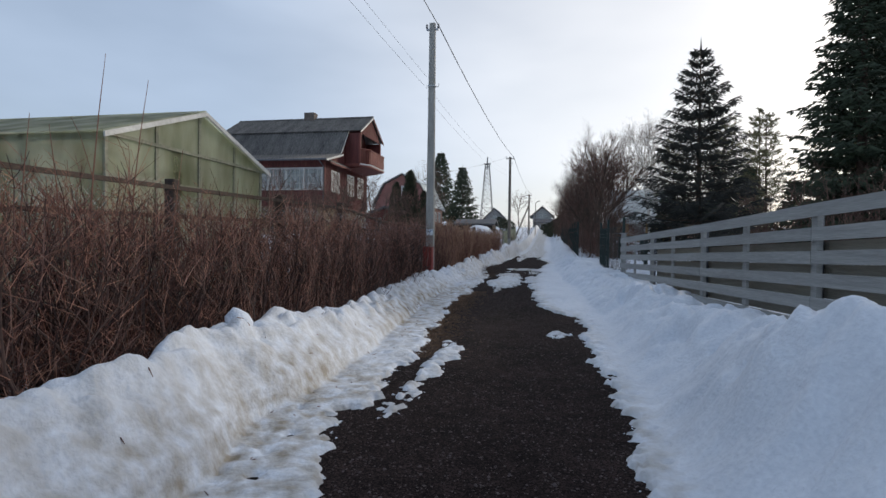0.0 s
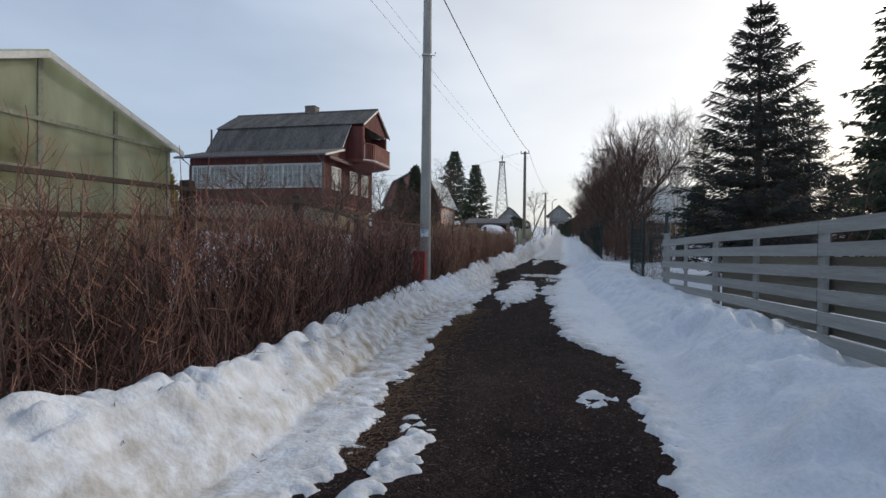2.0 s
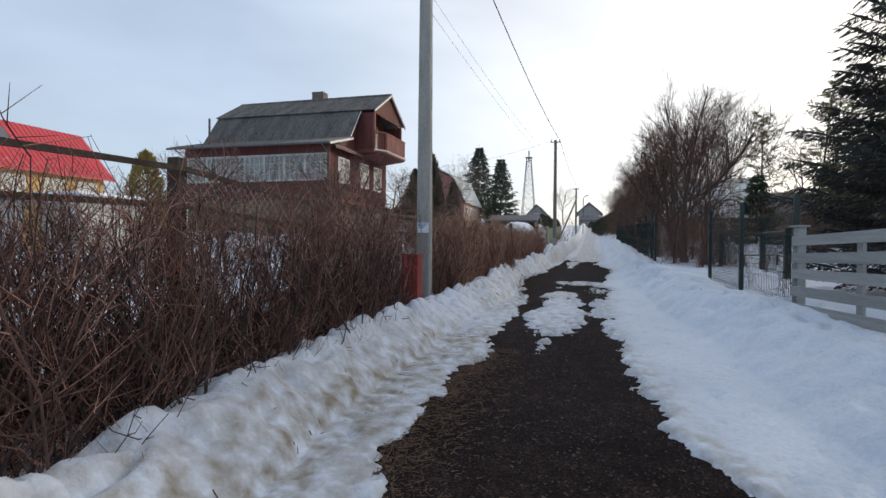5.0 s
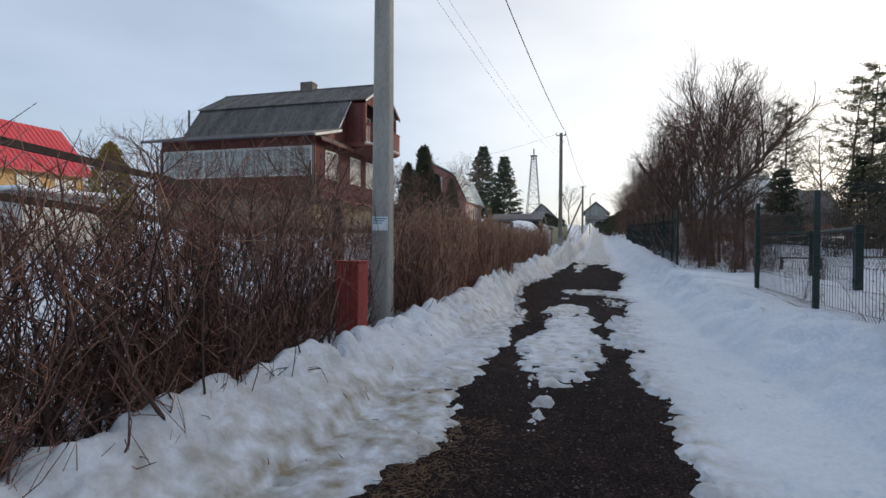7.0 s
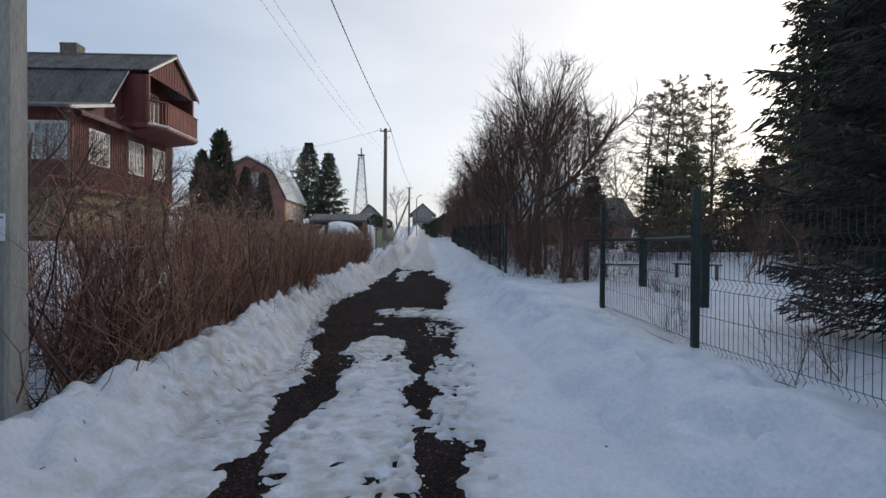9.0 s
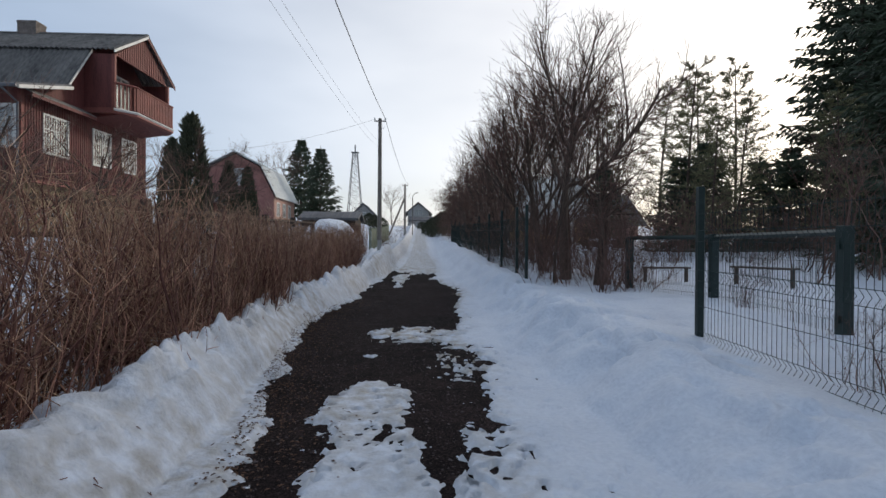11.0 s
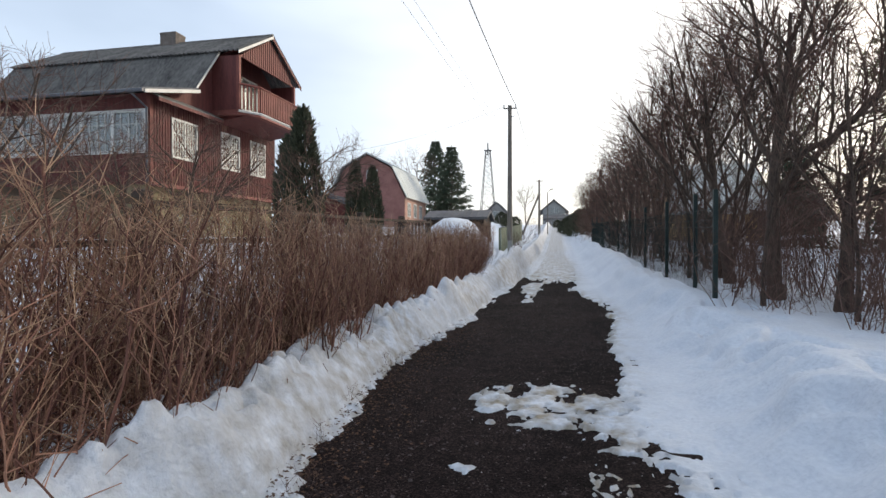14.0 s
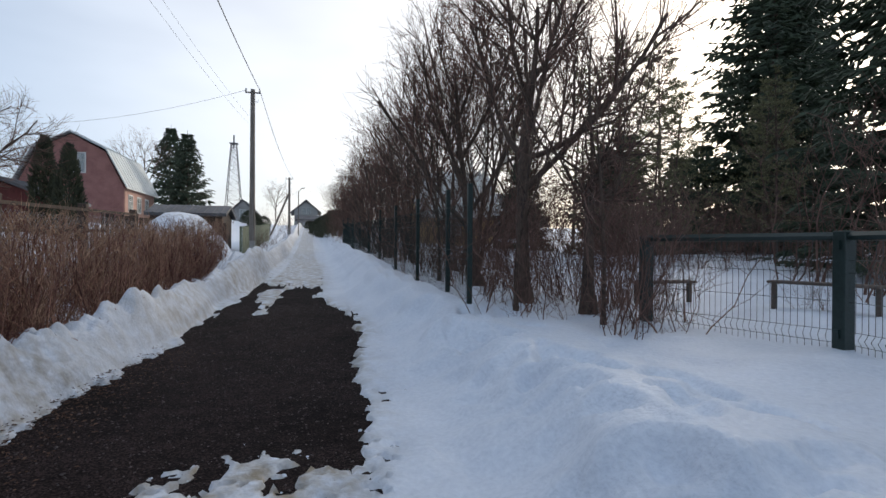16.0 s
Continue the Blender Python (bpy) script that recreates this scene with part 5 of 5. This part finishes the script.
    tagged(part("gable_strip_work", battens("x", KF + 0.3, KB - 0.5, lambda u: KZ - 0.2, lambda u: RZ - 0.25 - abs(u - RY) * 0.52, BX, 1, 0.16), RED_SIDING, house), kind="stuff")
    balcony = part("balcony", Geo().prism([(X1, KF - 0.05), (BX, KF - 0.05), (BX + 0.55, KF + 0.7), (BX + 0.55, KB - 0.9), (BX, KB - 0.2), (X1, KB - 0.2)], "z", 6.5, 6.68), RED_TRIM, house)
    part("balcony_soffit", Geo().prism([(X1, 6.3), (BX + 0.3, 6.5), (X1, 6.5)], "y", KF + 0.2, KB - 0.5), RED_SIDING, balcony)
    corners = [(BX, KF - 0.02), (BX + 0.52, KF + 0.7), (BX + 0.52, KB - 0.9), (BX, KB - 0.25)]
    part("balcony_edge", Geo().tube([(x + 0.03, y, 6.63) for x, y in corners], 0.05, 4), WHITE_TRIM, balcony)
    for (xa, ya), (xb, yb) in zip(corners, corners[1:]):
        part("handrail", Geo().tube([(xa, ya, 7.66), (xb, yb, 7.66)], 0.05, 4), RED_TRIM, balcony)
        d = math.hypot(xb - xa, yb - ya)
        n = int(d / 0.14)
        for i in range(n):
            x, y = xa + (xb - xa) * (i + 0.5) / n, ya + (yb - ya) * (i + 0.5) / n
            part("baluster", Geo().box(x - 0.012, y - 0.045, 6.72, x + 0.012, y + 0.045, 7.62), RED_TRIM, balcony)
    for y in (KF + 0.05, KB - 0.3):
        part("loggia_post", Geo().box(BX - 0.06, y - 0.06, 6.68, BX + 0.06, y + 0.06, KZ - 0.2), RED_TRIM, house)
    door = part("balcony_door", Geo().box(X1 + 0.003, 35.6, 6.7, X1 + 0.05, 36.4, 8.55), WHITE_TRIM, house, "white balcony door")
    part("door_pane", Geo().box(X1 + 0.05, 35.7, 7.4, X1 + 0.056, 36.3, 8.45), GLASS, door)
    window(house, "x", 36.9, 7.3, 38.0, 8.5, X1)
    # pent strip along the gable between the storeys
    part("pent_roof", Geo().prism([(X1, 6.52), (X1 + 0.42, 6.3), (X1 + 0.42, 6.34), (X1, 6.58)], "y", Y0 - 0.1, KF + 0.1), SLATE, house)
    part("pent_fascia", Geo().box(X1 + 0.4, Y0 - 0.1, 6.2, X1 + 0.43, KF + 0.1, 6.31), RED_SIDING, house)
    # windows
    window(house, "x", 32.75, 4.62, 33.95, 5.85, X1, cross=True)
    window(house, "x", 35.55, 4.62, 36.65, 5.92, X1, cross=True)
    window(house, "x", 37.6, 4.62, 38.65, 5.95, X1, cross=True)
    band = part("porch_glazing", Geo().box(X0 + 0.25, Y0 - 0.02, 4.6, X1 - 0.15, Y0 - 0.004, 5.9), CURTAIN, house, "long white glazed band of the porch")
    part("porch_glass", Geo().box(X0 + 0.25, Y0 - 0.03, 4.6, X1 - 0.15, Y0 - 0.026, 5.9), GLASS, band).visible_shadow = False
    for z in (4.55, 5.87):
        part("rail", Geo().box(X0 + 0.2, Y0 - 0.09, z, X1 - 0.1, Y0 - 0.02, z + 0.1), WHITE_TRIM, band)
    bays = 7
    wbay = (X1 - X0 - 0.4) / bays
    for i in range(bays + 1):
        x = X0 + 0.25 + wbay * i
        part("mullion", Geo().box(x - 0.06, Y0 - 0.08, 4.65, x + 0.06, Y0 - 0.03, 5.87), WHITE_TRIM, band)
        if i == bays:
            break
        for k in (1, 2, 3):
            part("glazing_bar", Geo().box(x + wbay * k / 4 - 0.014, Y0 - 0.06, 4.65, x + wbay * k / 4 + 0.014, Y0 - 0.032, 5.87), WHITE_TRIM, band)
        for sg in (1, -1):
            c = x + wbay / 2
            part("lattice_bar", Geo().tube([(c - 0.28 * sg, Y0 - 0.05, 4.95), (c + 0.28 * sg, Y0 - 0.05, 5.5)], 0.016, 4), WHITE_TRIM, band)
        for z in (4.95, 5.5):
            part("glazing_bar", Geo().box(x, Y0 - 0.056, z - 0.014, x + wbay, Y0 - 0.034, z + 0.014), WHITE_TRIM, band)
    return house


red_house()


def gambrel_house():
    """Smaller mansard house further on, its gable towards the lane's start."""
    x0, x1, y0, y1 = -20.3, -13.4, 60.7, 68.2
    g = float(land(-15, 62))
    ob = thing("mansard_house", "pinkish brown house with pale metal mansard roof", "house", at=(-17, 64, g))
    xm, rz, kz, ez = (x0 + x1) / 2, 9.35, 8.2, 5.6
    prof = [(x0 + 0.15, g), (x1 - 0.15, g), (x1 - 0.15, ez), (x1 - 1.35, kz - 0.1), (xm, rz - 0.12), (x0 + 1.35, kz - 0.1), (x0 + 0.15, ez)]
    part("wall", Geo().prism(prof, "y", y0, y1), MAUVE_WALL, ob)
    part("side_wall", Geo().box(x1 - 0.15, y0 + 0.1, g, x1 - 0.1, y1 - 0.1, ez - 0.05), PINK_BRICK, ob, "pinkish side wall")
    for a, b in (((x1 + 0.15, ez - 0.1), (x1 - 1.2, kz)), ((x1 - 1.2, kz), (xm, rz)), ((x0 - 0.15, ez - 0.1), (x0 + 1.2, kz)), ((x0 + 1.2, kz), (xm, rz))):
        part("roof", Geo().prism([a, b, (b[0], b[1] + 0.07), (a[0], a[1] + 0.07)], "y", y0 - 0.35, y1 + 0.3), METAL_ROOF, ob)
    for i in range(13):
        y = y0 - 0.3 + i * (y1 - y0 + 0.6) / 12
        part("seam", Geo().tube([(x1 + 0.15, y, ez), (x1 - 1.2, y, kz + 0.1), (xm, y, rz + 0.1)], 0.03, 4), METAL_ROOF, ob)
    window(ob, "y", xm - 0.0, 6.6, xm + 0.85, 7.9, y0, out=-1)
    for y in (61.6, 63.6, 65.6):
        window(ob, "x", y, 4.0, y + 0.8, 5.1, x1 - 0.1)
    return ob


gambrel_house()


def simple_house(name, label, x0, y0, x1, y1, eave, ridge, axis, wall, roof, over=0.5, wins=()):
    g = float(land((x0 + x1) / 2, (y0 + y1) / 2))
    ob = thing(name, label, "house", at=((x0 + x1) / 2, (y0 + y1) / 2, g))
    if axis == "x":
        a0, a1, e0, e1 = y0, y1, x0, x1
    else:
        a0, a1, e0, e1 = x0, x1, y0, y1
    m = (a0 + a1) / 2
    part("wall", Geo().prism([(a0, g - 0.3), (a1, g - 0.3), (a1, eave), (m, ridge - 0.1), (a0, eave)], axis, e0, e1), wall, ob)
    s = (ridge - eave) / (m - a0)
    for sg, edge in ((-1, a0), (1, a1)):
        ed = edge + sg * over
        part("roof", Geo().prism([(ed, eave - s * over), (m, ridge), (m, ridge + 0.14), (ed, eave - s * over + 0.14)], axis, e0 - over, e1 + over), roof, ob)
        u = e0 - over
        geo = Geo()
        while u < e1 + over:
            p, q = ((u, ed, eave - s * over + 0.15), (u, m, ridge + 0.15)) if axis == "x" else ((ed, u, eave - s * over + 0.15), (m, u, ridge + 0.15))
            geo.tube([p, q], 0.025, 4)
            u += 0.35
        part("roof_ribs", geo, roof, ob)
    for w in wins:
        window(ob, *w)
    return ob


red_roofed = simple_house("timber_house", "yellow timber house with bright red profiled roof", -40.2, 26.0, -34.9, 37.6, 6.15, 8.95, "y", TIMBER_YELLOW, RED_ROOF, 0.5, [("x", y, 4.1, y + 1.3, 5.3, -34.9, 3, 2, 1) for y in (28.0, 30.6, 33.2, 35.6)])
part("skylight", Geo().prism([(-36.9, 8.42), (-36.0, 7.47), (-35.93, 7.55), (-36.83, 8.5)], "y", 31.0, 32.0), DARK_POST, red_roofed)
simple_house("yellow_house", "yellow house with grey roof behind the trees", 6.0, 50, 10.5, 56, 3.7, 6.4, "x", TIMBER_YELLOW, METAL_ROOF, 0.5, [("y", 7, 2.3, 8.2, 3.4, 50, 2, 2, -1)])
simple_house("distant_house", "grey two-storey house at the end of the lane", -3.1, 104, 0.4, 112, 7.0, 8.5, "y", PALE_WALL, DARK_ROOF, 0.55, [("y", -1.9, 6.5, -1.4, 7.4, 104, 2, 2, -1), ("y", -1.2, 6.5, -0.7, 7.4, 104, 2, 2, -1)])
simple_house("house_porch", "low pale porch in front of the grey house", -2.6, 100, 1.6, 103.2, 5.4, 6.0, "x", GREY_WALL, DARK_ROOF, 0.3, [("y", -1.6, 4.5, -0.6, 5.2, 100, 2, 2, -1), ("y", 0.1, 4.5, 1.1, 5.2, 100, 2, 2, -1)])
simple_house("distant_house", "grey gabled house beyond the gardens", -11.0, 95, -8.1, 103, 6.1, 7.6, "y", GREY_WALL, DARK_ROOF, 0.5, [("y", -9.9, 5.4, -9.2, 6.3, 95, 2, 2, -1)])
simple_house("distant_house", "low brown house behind the bare trees", 11, 60, 18, 68, 3.6, 6.2, "x", PINK_BRICK, DARK_ROOF, 0.6)
simple_house("small_house", "small brown outbuilding behind the red house", -16.5, 47, -12.6, 51, 3.7, 4.5, "y", RED_SIDING, DARK_ROOF, 0.3)
simple_house("garden_shed", "low timber shed beyond the hedge", -7.6, 44.5, -4.6, 47.5, 2.9, 3.3, "x", FENCE_BROWN, DARK_ROOF, 0.2)


def greenhouse():
    x0, x1, y0, ym, y1, ez, rz, g = -11.5, -4.72, 5.0, 6.62, 8.25, 2.44, 3.02, 0.35
    ob = thing("greenhouse", "old greenhouse of yellowed translucent sheets on timber frame", "greenhouse", at=(-8, 6.6, g))
    t = 0.012
    part("gable_sheet", Geo().prism([(y0, g), (y1, g), (y1, ez), (ym, rz), (y0, ez)], "x", x1 - t, x1), POLY, ob)
    part("gable_sheet", Geo().prism([(y0, g), (y1, g), (y1, ez), (ym, rz), (y0, ez)], "x", x0, x0 + t), POLY, ob)
    for y in (y0, y1 - t):
        part("side_sheet", Geo().box(x0 + t, y, g, x1 - t, y + t, ez), POLY, ob)
    for a, b in (((y0 - 0.1, ez - 0.03), (ym, rz)), ((y1 + 0.1, ez - 0.03), (ym, rz))):
        part("roof_sheet", Geo().prism([a, b, (b[0], b[1] + 0.018), (a[0], a[1] + 0.018)], "x", x0 - 0.1, x1 + 0.1), POLY, ob)
        part("verge", Geo().prism([(a[0], a[1] - 0.06), (b[0], b[1] - 0.06), b, a], "x", x1 + 0.1, x1 + 0.12), WHITE_TRIM, ob)
    for y in (y0 + 0.03, 5.8, ym, 7.45, y1 - 0.03):
        top = rz - abs(y - ym) * (rz - ez) / (ym - y0) - 0.04
        part("stud", Geo().box(x1 + 0.002, y - 0.022, g, x1 + 0.018, y + 0.022, top), GH_FRAME, ob)
    x = x1 - 1.1
    while x > x0:
        for y in (y0 + 0.015, y1 - 0.075):
            part("stud", Geo().box(x, y, g, x + 0.06, y + 0.06, ez), GH_FRAME, ob)
        for a in (y0, y1):
            part("rafter", Geo().prism([(a, ez - 0.06), (ym, rz - 0.06), (ym, rz - 0.005), (a, ez - 0.005)], "x", x, x + 0.05), GH_FRAME, ob)
        x -= 1.1
    for z in (1.2, 1.95, ez - 0.04):
        part("cross_rail", Geo().box(x1 + 0.02, y0, z, x1 + 0.036, y1, z + 0.04), GH_FRAME, ob)
    for y in (y0 + 0.02, y1 - 0.06):
        part("wall_plate", Geo().box(x0, y, ez - 0.08, x1 - 0.08, y + 0.04, ez - 0.01), GH_FRAME, ob)
    part("ridge_beam", Geo().box(x0, ym - 0.025, rz - 0.1, x1 - 0.08, ym + 0.025, rz - 0.01), GH_FRAME, ob)
    part("footing", Geo().prism([(y0 - 0.04, -0.2), (y1 + 0.04, -0.2), (y1 + 0.04, g), (y0 - 0.04, g)], "x", x0, x1 + 0.03), FENCE_BROWN, ob)
    return ob


greenhouse()


def lattice_tower():
    x, y, top = -12.05, 105.5, 18.3
    g = float(land(x, y))
    ob = thing("lattice_tower", "thin steel lattice mast far beyond the houses", "tower", at=(x, y, g))
    lv = [0, 0.14, 0.26, 0.36, 0.45, 0.53, 0.6, 0.66, 0.72, 0.77, 0.82, 0.86, 0.9]
    def ring(f):
        r = 1.0 * (1 - f) + 0.28
        return [Vector((x + sx * r, y + sy * r, g + (top - g) * f)) for sx, sy in ((-1, -1), (1, -1), (1, 1), (-1, 1))]
    for i in range(4):
        part("leg", Geo().tube([ring(f)[i] for f in lv], 0.05, 4), DARK_POST, ob)
    br = Geo()
    for a, b in zip(lv, lv[1:]):
        ra, rb = ring(a), ring(b)
        for i in range(4):
            br.tube([ra[i], rb[(i + 1) % 4]], 0.022, 3).tube([ra[(i + 1) % 4], rb[i]], 0.022, 3).tube([rb[i], rb[(i + 1) % 4]], 0.022, 3)
    part("bracing", br, DARK_POST, ob)
    part("platform", Geo().box(x - 0.6, y - 0.6, g + (top - g) * 0.9, x + 0.6, y + 0.6, g + (top - g) * 0.9 + 0.1), DARK_POST, ob)
    part("antenna", Geo().tube([(x, y, g + (top - g) * 0.85), (x, y, top)], 0.12, 6), DARK_POST, ob)
    return ob


lattice_tower()


def pale_shed():
    x0, y0, x1, y1 = -21.8, 20.9, -17.6, 23.6
    g = float(land(-19, 21))
    ob = thing("garden_shed", "pale grey panelled shed with snow on its roof", "shed", at=(-19.7, 22, g))
    part("wall", Geo().box(x0, y0, g - 0.2, x1, y1, 2.75), PALE_WALL, ob)
    part("roof", Geo().box(x0 - 0.2, y0 - 0.2, 2.75, x1 + 0.2, y1 + 0.2, 2.85), DARK_ROOF, ob)
    part("roof_snow", Geo().box(x0 - 0.15, y0 - 0.18, 2.85, x1 + 0.15, y1 + 0.15, 3.02, 0.06), SNOW, ob)
    for i in range(8):
        x = x0 + (x1 - x0) * (i + 0.5) / 8
        part("cover_strip", Geo().box(x - 0.03, y0 - 0.02, g, x + 0.03, y0 - 0.002, 2.74), WHITE_TRIM, ob)
    door = part("door", Geo().box(x0 + 1.7, y0 - 0.05, g, x0 + 2.5, y0 - 0.022, 2.55), TIMBER_YELLOW, ob)
    part("door_handle", Geo().box(x0 + 2.35, y0 - 0.08, g + 0.95, x0 + 2.4, y0 - 0.052, g + 1.07), STEEL, door)
    return ob


pale_shed()


def board_fence(xa, ya, xb, yb, h, mat, label):
    n = int(math.hypot(xb - xa, yb - ya) / 0.16)
    ob = thing("board_fence", label, "fence", at=(xa, ya, float(land(xa, ya))))
    board = Geo().box(-0.012, -0.07, 0, 0.012, 0.07, h).mesh("board", mat)
    turn = math.degrees(math.atan2(yb - ya, xb - xa)) - 90
    for i in range(n):
        f = (i + 0.5) / n
        x, y = xa + (xb - xa) * f, ya + (yb - ya) * f
        b = part("board", board, mat, ob)
        b.matrix_basis = pose(x, y, float(land(x, y)) + 0.1 + 0.03 * math.sin(i * 2.3), 0, 0, turn)
    for i in range(int(n / 14) + 1):
        f = min(i * 14 / n, 1)
        x, y = xa + (xb - xa) * f, ya + (yb - ya) * f
        part("post", Geo().box(x - 0.12, y - 0.05, float(land(x, y)), x - 0.025, y + 0.05, float(land(x, y)) + h + 0.12), mat, ob)
    return ob


board_fence(-3.6, 43.5, -3.5, 58, 1.35, GREEN_BOARD, "faded green board fence along the lane")
board_fence(-8.5, 41.8, -4.2, 43.0, 1.5, FENCE_BROWN, "dark brown board fence behind the snow pile")


# ---- yard things ----
def bench(x, y, w, rz):
    z = ground_z(x, y)
    ob = thing("garden_bench", "low weathered wooden bench half buried in snow", "bench", "benches in the yard")
    part("seat", Geo().box(-w / 2, -0.12, 0.31, w / 2, 0.12, 0.345, 0.006), BENCH, ob)
    for s in (-1, 1):
        part("leg", Geo().box(s * w / 2 * 0.93 - 0.025, -0.03, -0.15, s * w / 2 * 0.93 + 0.025, 0.03, 0.31), BENCH, ob)
    ob.matrix_basis = pose(x, y, z, 0, 0, rz)
    return ob


bench(5.4, 23.35, 1.2, -70)
bench(4.3, 24.9, 1.0, 5)
for x, y, s in ((5.7, 23.6, 0.42), (4.5, 25.2, 0.4), (7.6, 24.6, 2.0), (9.0, 26.5, 2.1), (3.2, 20.2, 0.35), (2.1, 15.0, 0.45), (2.0, 16.9, 0.35)):
    plant("bare_shrub", rng.choice(shrub), "leafless thin shrub in the snowy yard", "bush", (x, y, ground_z(x, y)), rng.uniform(0, 360), s, "shrubs in the yard", ("branchwork", "twig_mass"))
weed = bush_meshes(200, 0.26, 0.3, 0.2, 8, TWIG, TWIG, 2, 1)
for x, y, s in ((-2.2, 18.6, 0.4), (-2.2, 19.1, 0.5), (-2.4, 19.7, 0.36), (-2.42, 20.4, 0.45), (-2.1, 18.0, 0.36), (-2.55, 21.6, 0.4)):
    plant("dry_weed", weed, "dry leafless weed sticking out of the snow bank", "weed", (x, y, ground_z(x, y)), rng.uniform(0, 360), s, "weeds on the bank", ("branchwork", "twig_mass"))


# ---- loose matter on the lane ----
def scatter_grit():
    r = np.random.default_rng(77)
    y = 2.0 + 26 * r.random(26000) ** 1.3
    x = r.uniform(-2.5, 0.6, 26000)
    keep = snow_h(x, y) < -0.012
    x, y = x[keep], y[keep]
    n = len(x)
    s = r.uniform(0.003, 0.009, n) * np.where(r.random(n) < 0.06, 1.9, 1)
    z = land(x, y) + 0.3 * s
    a = r.uniform(0, 6.28, n)
    v = []
    for k in range(4):
        q = s * r.uniform(0.7, 1.3, n)
        v.append(np.stack([x + q * np.cos(a + 1.571 * k), y + q * np.sin(a + 1.571 * k), z + r.uniform(-0.2, 0.2, n) * s], -1))
    v.append(np.stack([x, y, z + s * r.uniform(0.4, 0.8, n)], -1))
    g = Geo()
    g.v = np.stack(v, 1).reshape(-1, 3).tolist()
    g.f = [(5 * i + k, 5 * i + (k + 1) % 4, 5 * i + 4) for i in range(n) for k in range(4)]
    return tagged(new("grit", g.mesh("grit", GRIT)), "loose grey grit scattered on the asphalt", "gravel", kind="stuff")


def scatter_straw():
    r = random.Random(78)
    g = Geo()
    for _ in range(4200):
        y = r.uniform(5.6, 12.2)
        x = float(left_edge(y)) + abs(r.gauss(0, 0.22)) - 0.06
        if float(snow_h(x, y)) > 0.005:
            continue
        z = float(land(x, y)) + 0.004
        a, ln = r.uniform(0, 6.28), r.uniform(0.02, 0.07)
        d = Vector((math.cos(a), math.sin(a), r.uniform(-0.05, 0.3))) * ln
        p = Vector((x, y, z))
        g.tube([p, p + d], [0.0022, 0.0012], 3, caps=False)
    return tagged(new("straw", g.mesh("straw", STRAW)), "trodden dry straw along the lane's edge", "straw", kind="stuff")


def scatter_leaves():
    r = random.Random(79)
    g = Geo()
    n = 0
    while n < 2600:
        y = r.uniform(16.4, 24.5)
        x = float(left_edge(y)) + abs(r.gauss(0, 0.28)) - 0.12
        z = ground_z(x, y)
        n += 1
        if float(snow_h(x, y)) > 0.05:
            continue
        z = max(z, float(land(x, y))) + 0.004
        a, s = r.uniform(0, 6.28), r.uniform(0.006, 0.02)
        c, q = math.cos(a) * s, math.sin(a) * s
        i = len(g.v)
        g.v += [(x - c, y - q, z), (x + q * 0.5, y - c * 0.5, z + 0.006), (x + c, y + q, z + 0.003), (x - q * 0.5, y + c * 0.5, z + 0.007)]
        g.f.append((i, i + 1, i + 2, i + 3))
    return tagged(new("leaf_litter", g.mesh("leaf_litter", LITTER)), "brown leaf litter and bark crumbs at the bank's foot", "litter", kind="stuff")


def scatter_twigs():
    r = random.Random(80)
    g = Geo()
    for _ in range(170):
        y = r.uniform(1.5, 25)
        x = float(left_edge(y)) - r.uniform(0.2, 1.1)
        a, ln = r.uniform(0, 6.28), r.uniform(0.008, 0.05)
        p = Vector((x, y, ground_z(x, y) + 0.004))
        q = Vector((x + math.cos(a) * ln, y + math.sin(a) * ln, 0))
        q.z = ground_z(q.x, q.y) + 0.012
        g.tube([p, q], [0.0035, 0.002], 3)
    return tagged(new("fallen_twigs", g.mesh("fallen_twigs", HEDGE)), "short broken twigs lying on the snow bank", "twigs", kind="stuff")


def scatter_crumbs():
    """Crumbs of refrozen snow beside the edges of the snow on the lane."""
    r = np.random.default_rng(81)
    y = r.uniform(2.0, 24.0, 60000)
    x = r.uniform(-2.5, 0.7, 60000)
    h = snow_h(x, y)
    keep = (h < 0.004) & (h > -0.014) & (r.random(60000) < 0.35)
    x, y = x[keep], y[keep]
    n = len(x)
    s = r.uniform(0.004, 0.011, n) * np.where(r.random(n) < 0.1, 1.8, 1)
    z = land(x, y) - 0.2 * s
    a = r.uniform(0, 6.28, n)
    v = []
    for lift, wide in ((0.0, 1.0), (0.55, 0.72)):
        for k in range(5):
            q = s * wide * r.uniform(0.75, 1.25, n)
            v.append(np.stack([x + q * np.cos(a + 1.257 * k), y + q * np.sin(a + 1.257 * k), z + lift * s * r.uniform(0.8, 1.2, n)], -1))
    g = Geo()
    g.v = np.stack(v, 1).reshape(-1, 3).tolist()
    for i in range(0, 10 * n, 10):
        g.f += [(i + k, i + (k + 1) % 5, i + 5 + (k + 1) % 5, i + 5 + k) for k in range(5)] + [(i + 5, i + 6, i + 7, i + 8, i + 9)]
    return tagged(new("snow_crumbs", g.mesh("snow_crumbs", SNOW, True)), "crumbs of refrozen snow along the thawing edges", "snow", kind="stuff")


scatter_grit()
scatter_crumbs()
scatter_straw()
scatter_leaves()
scatter_twigs()
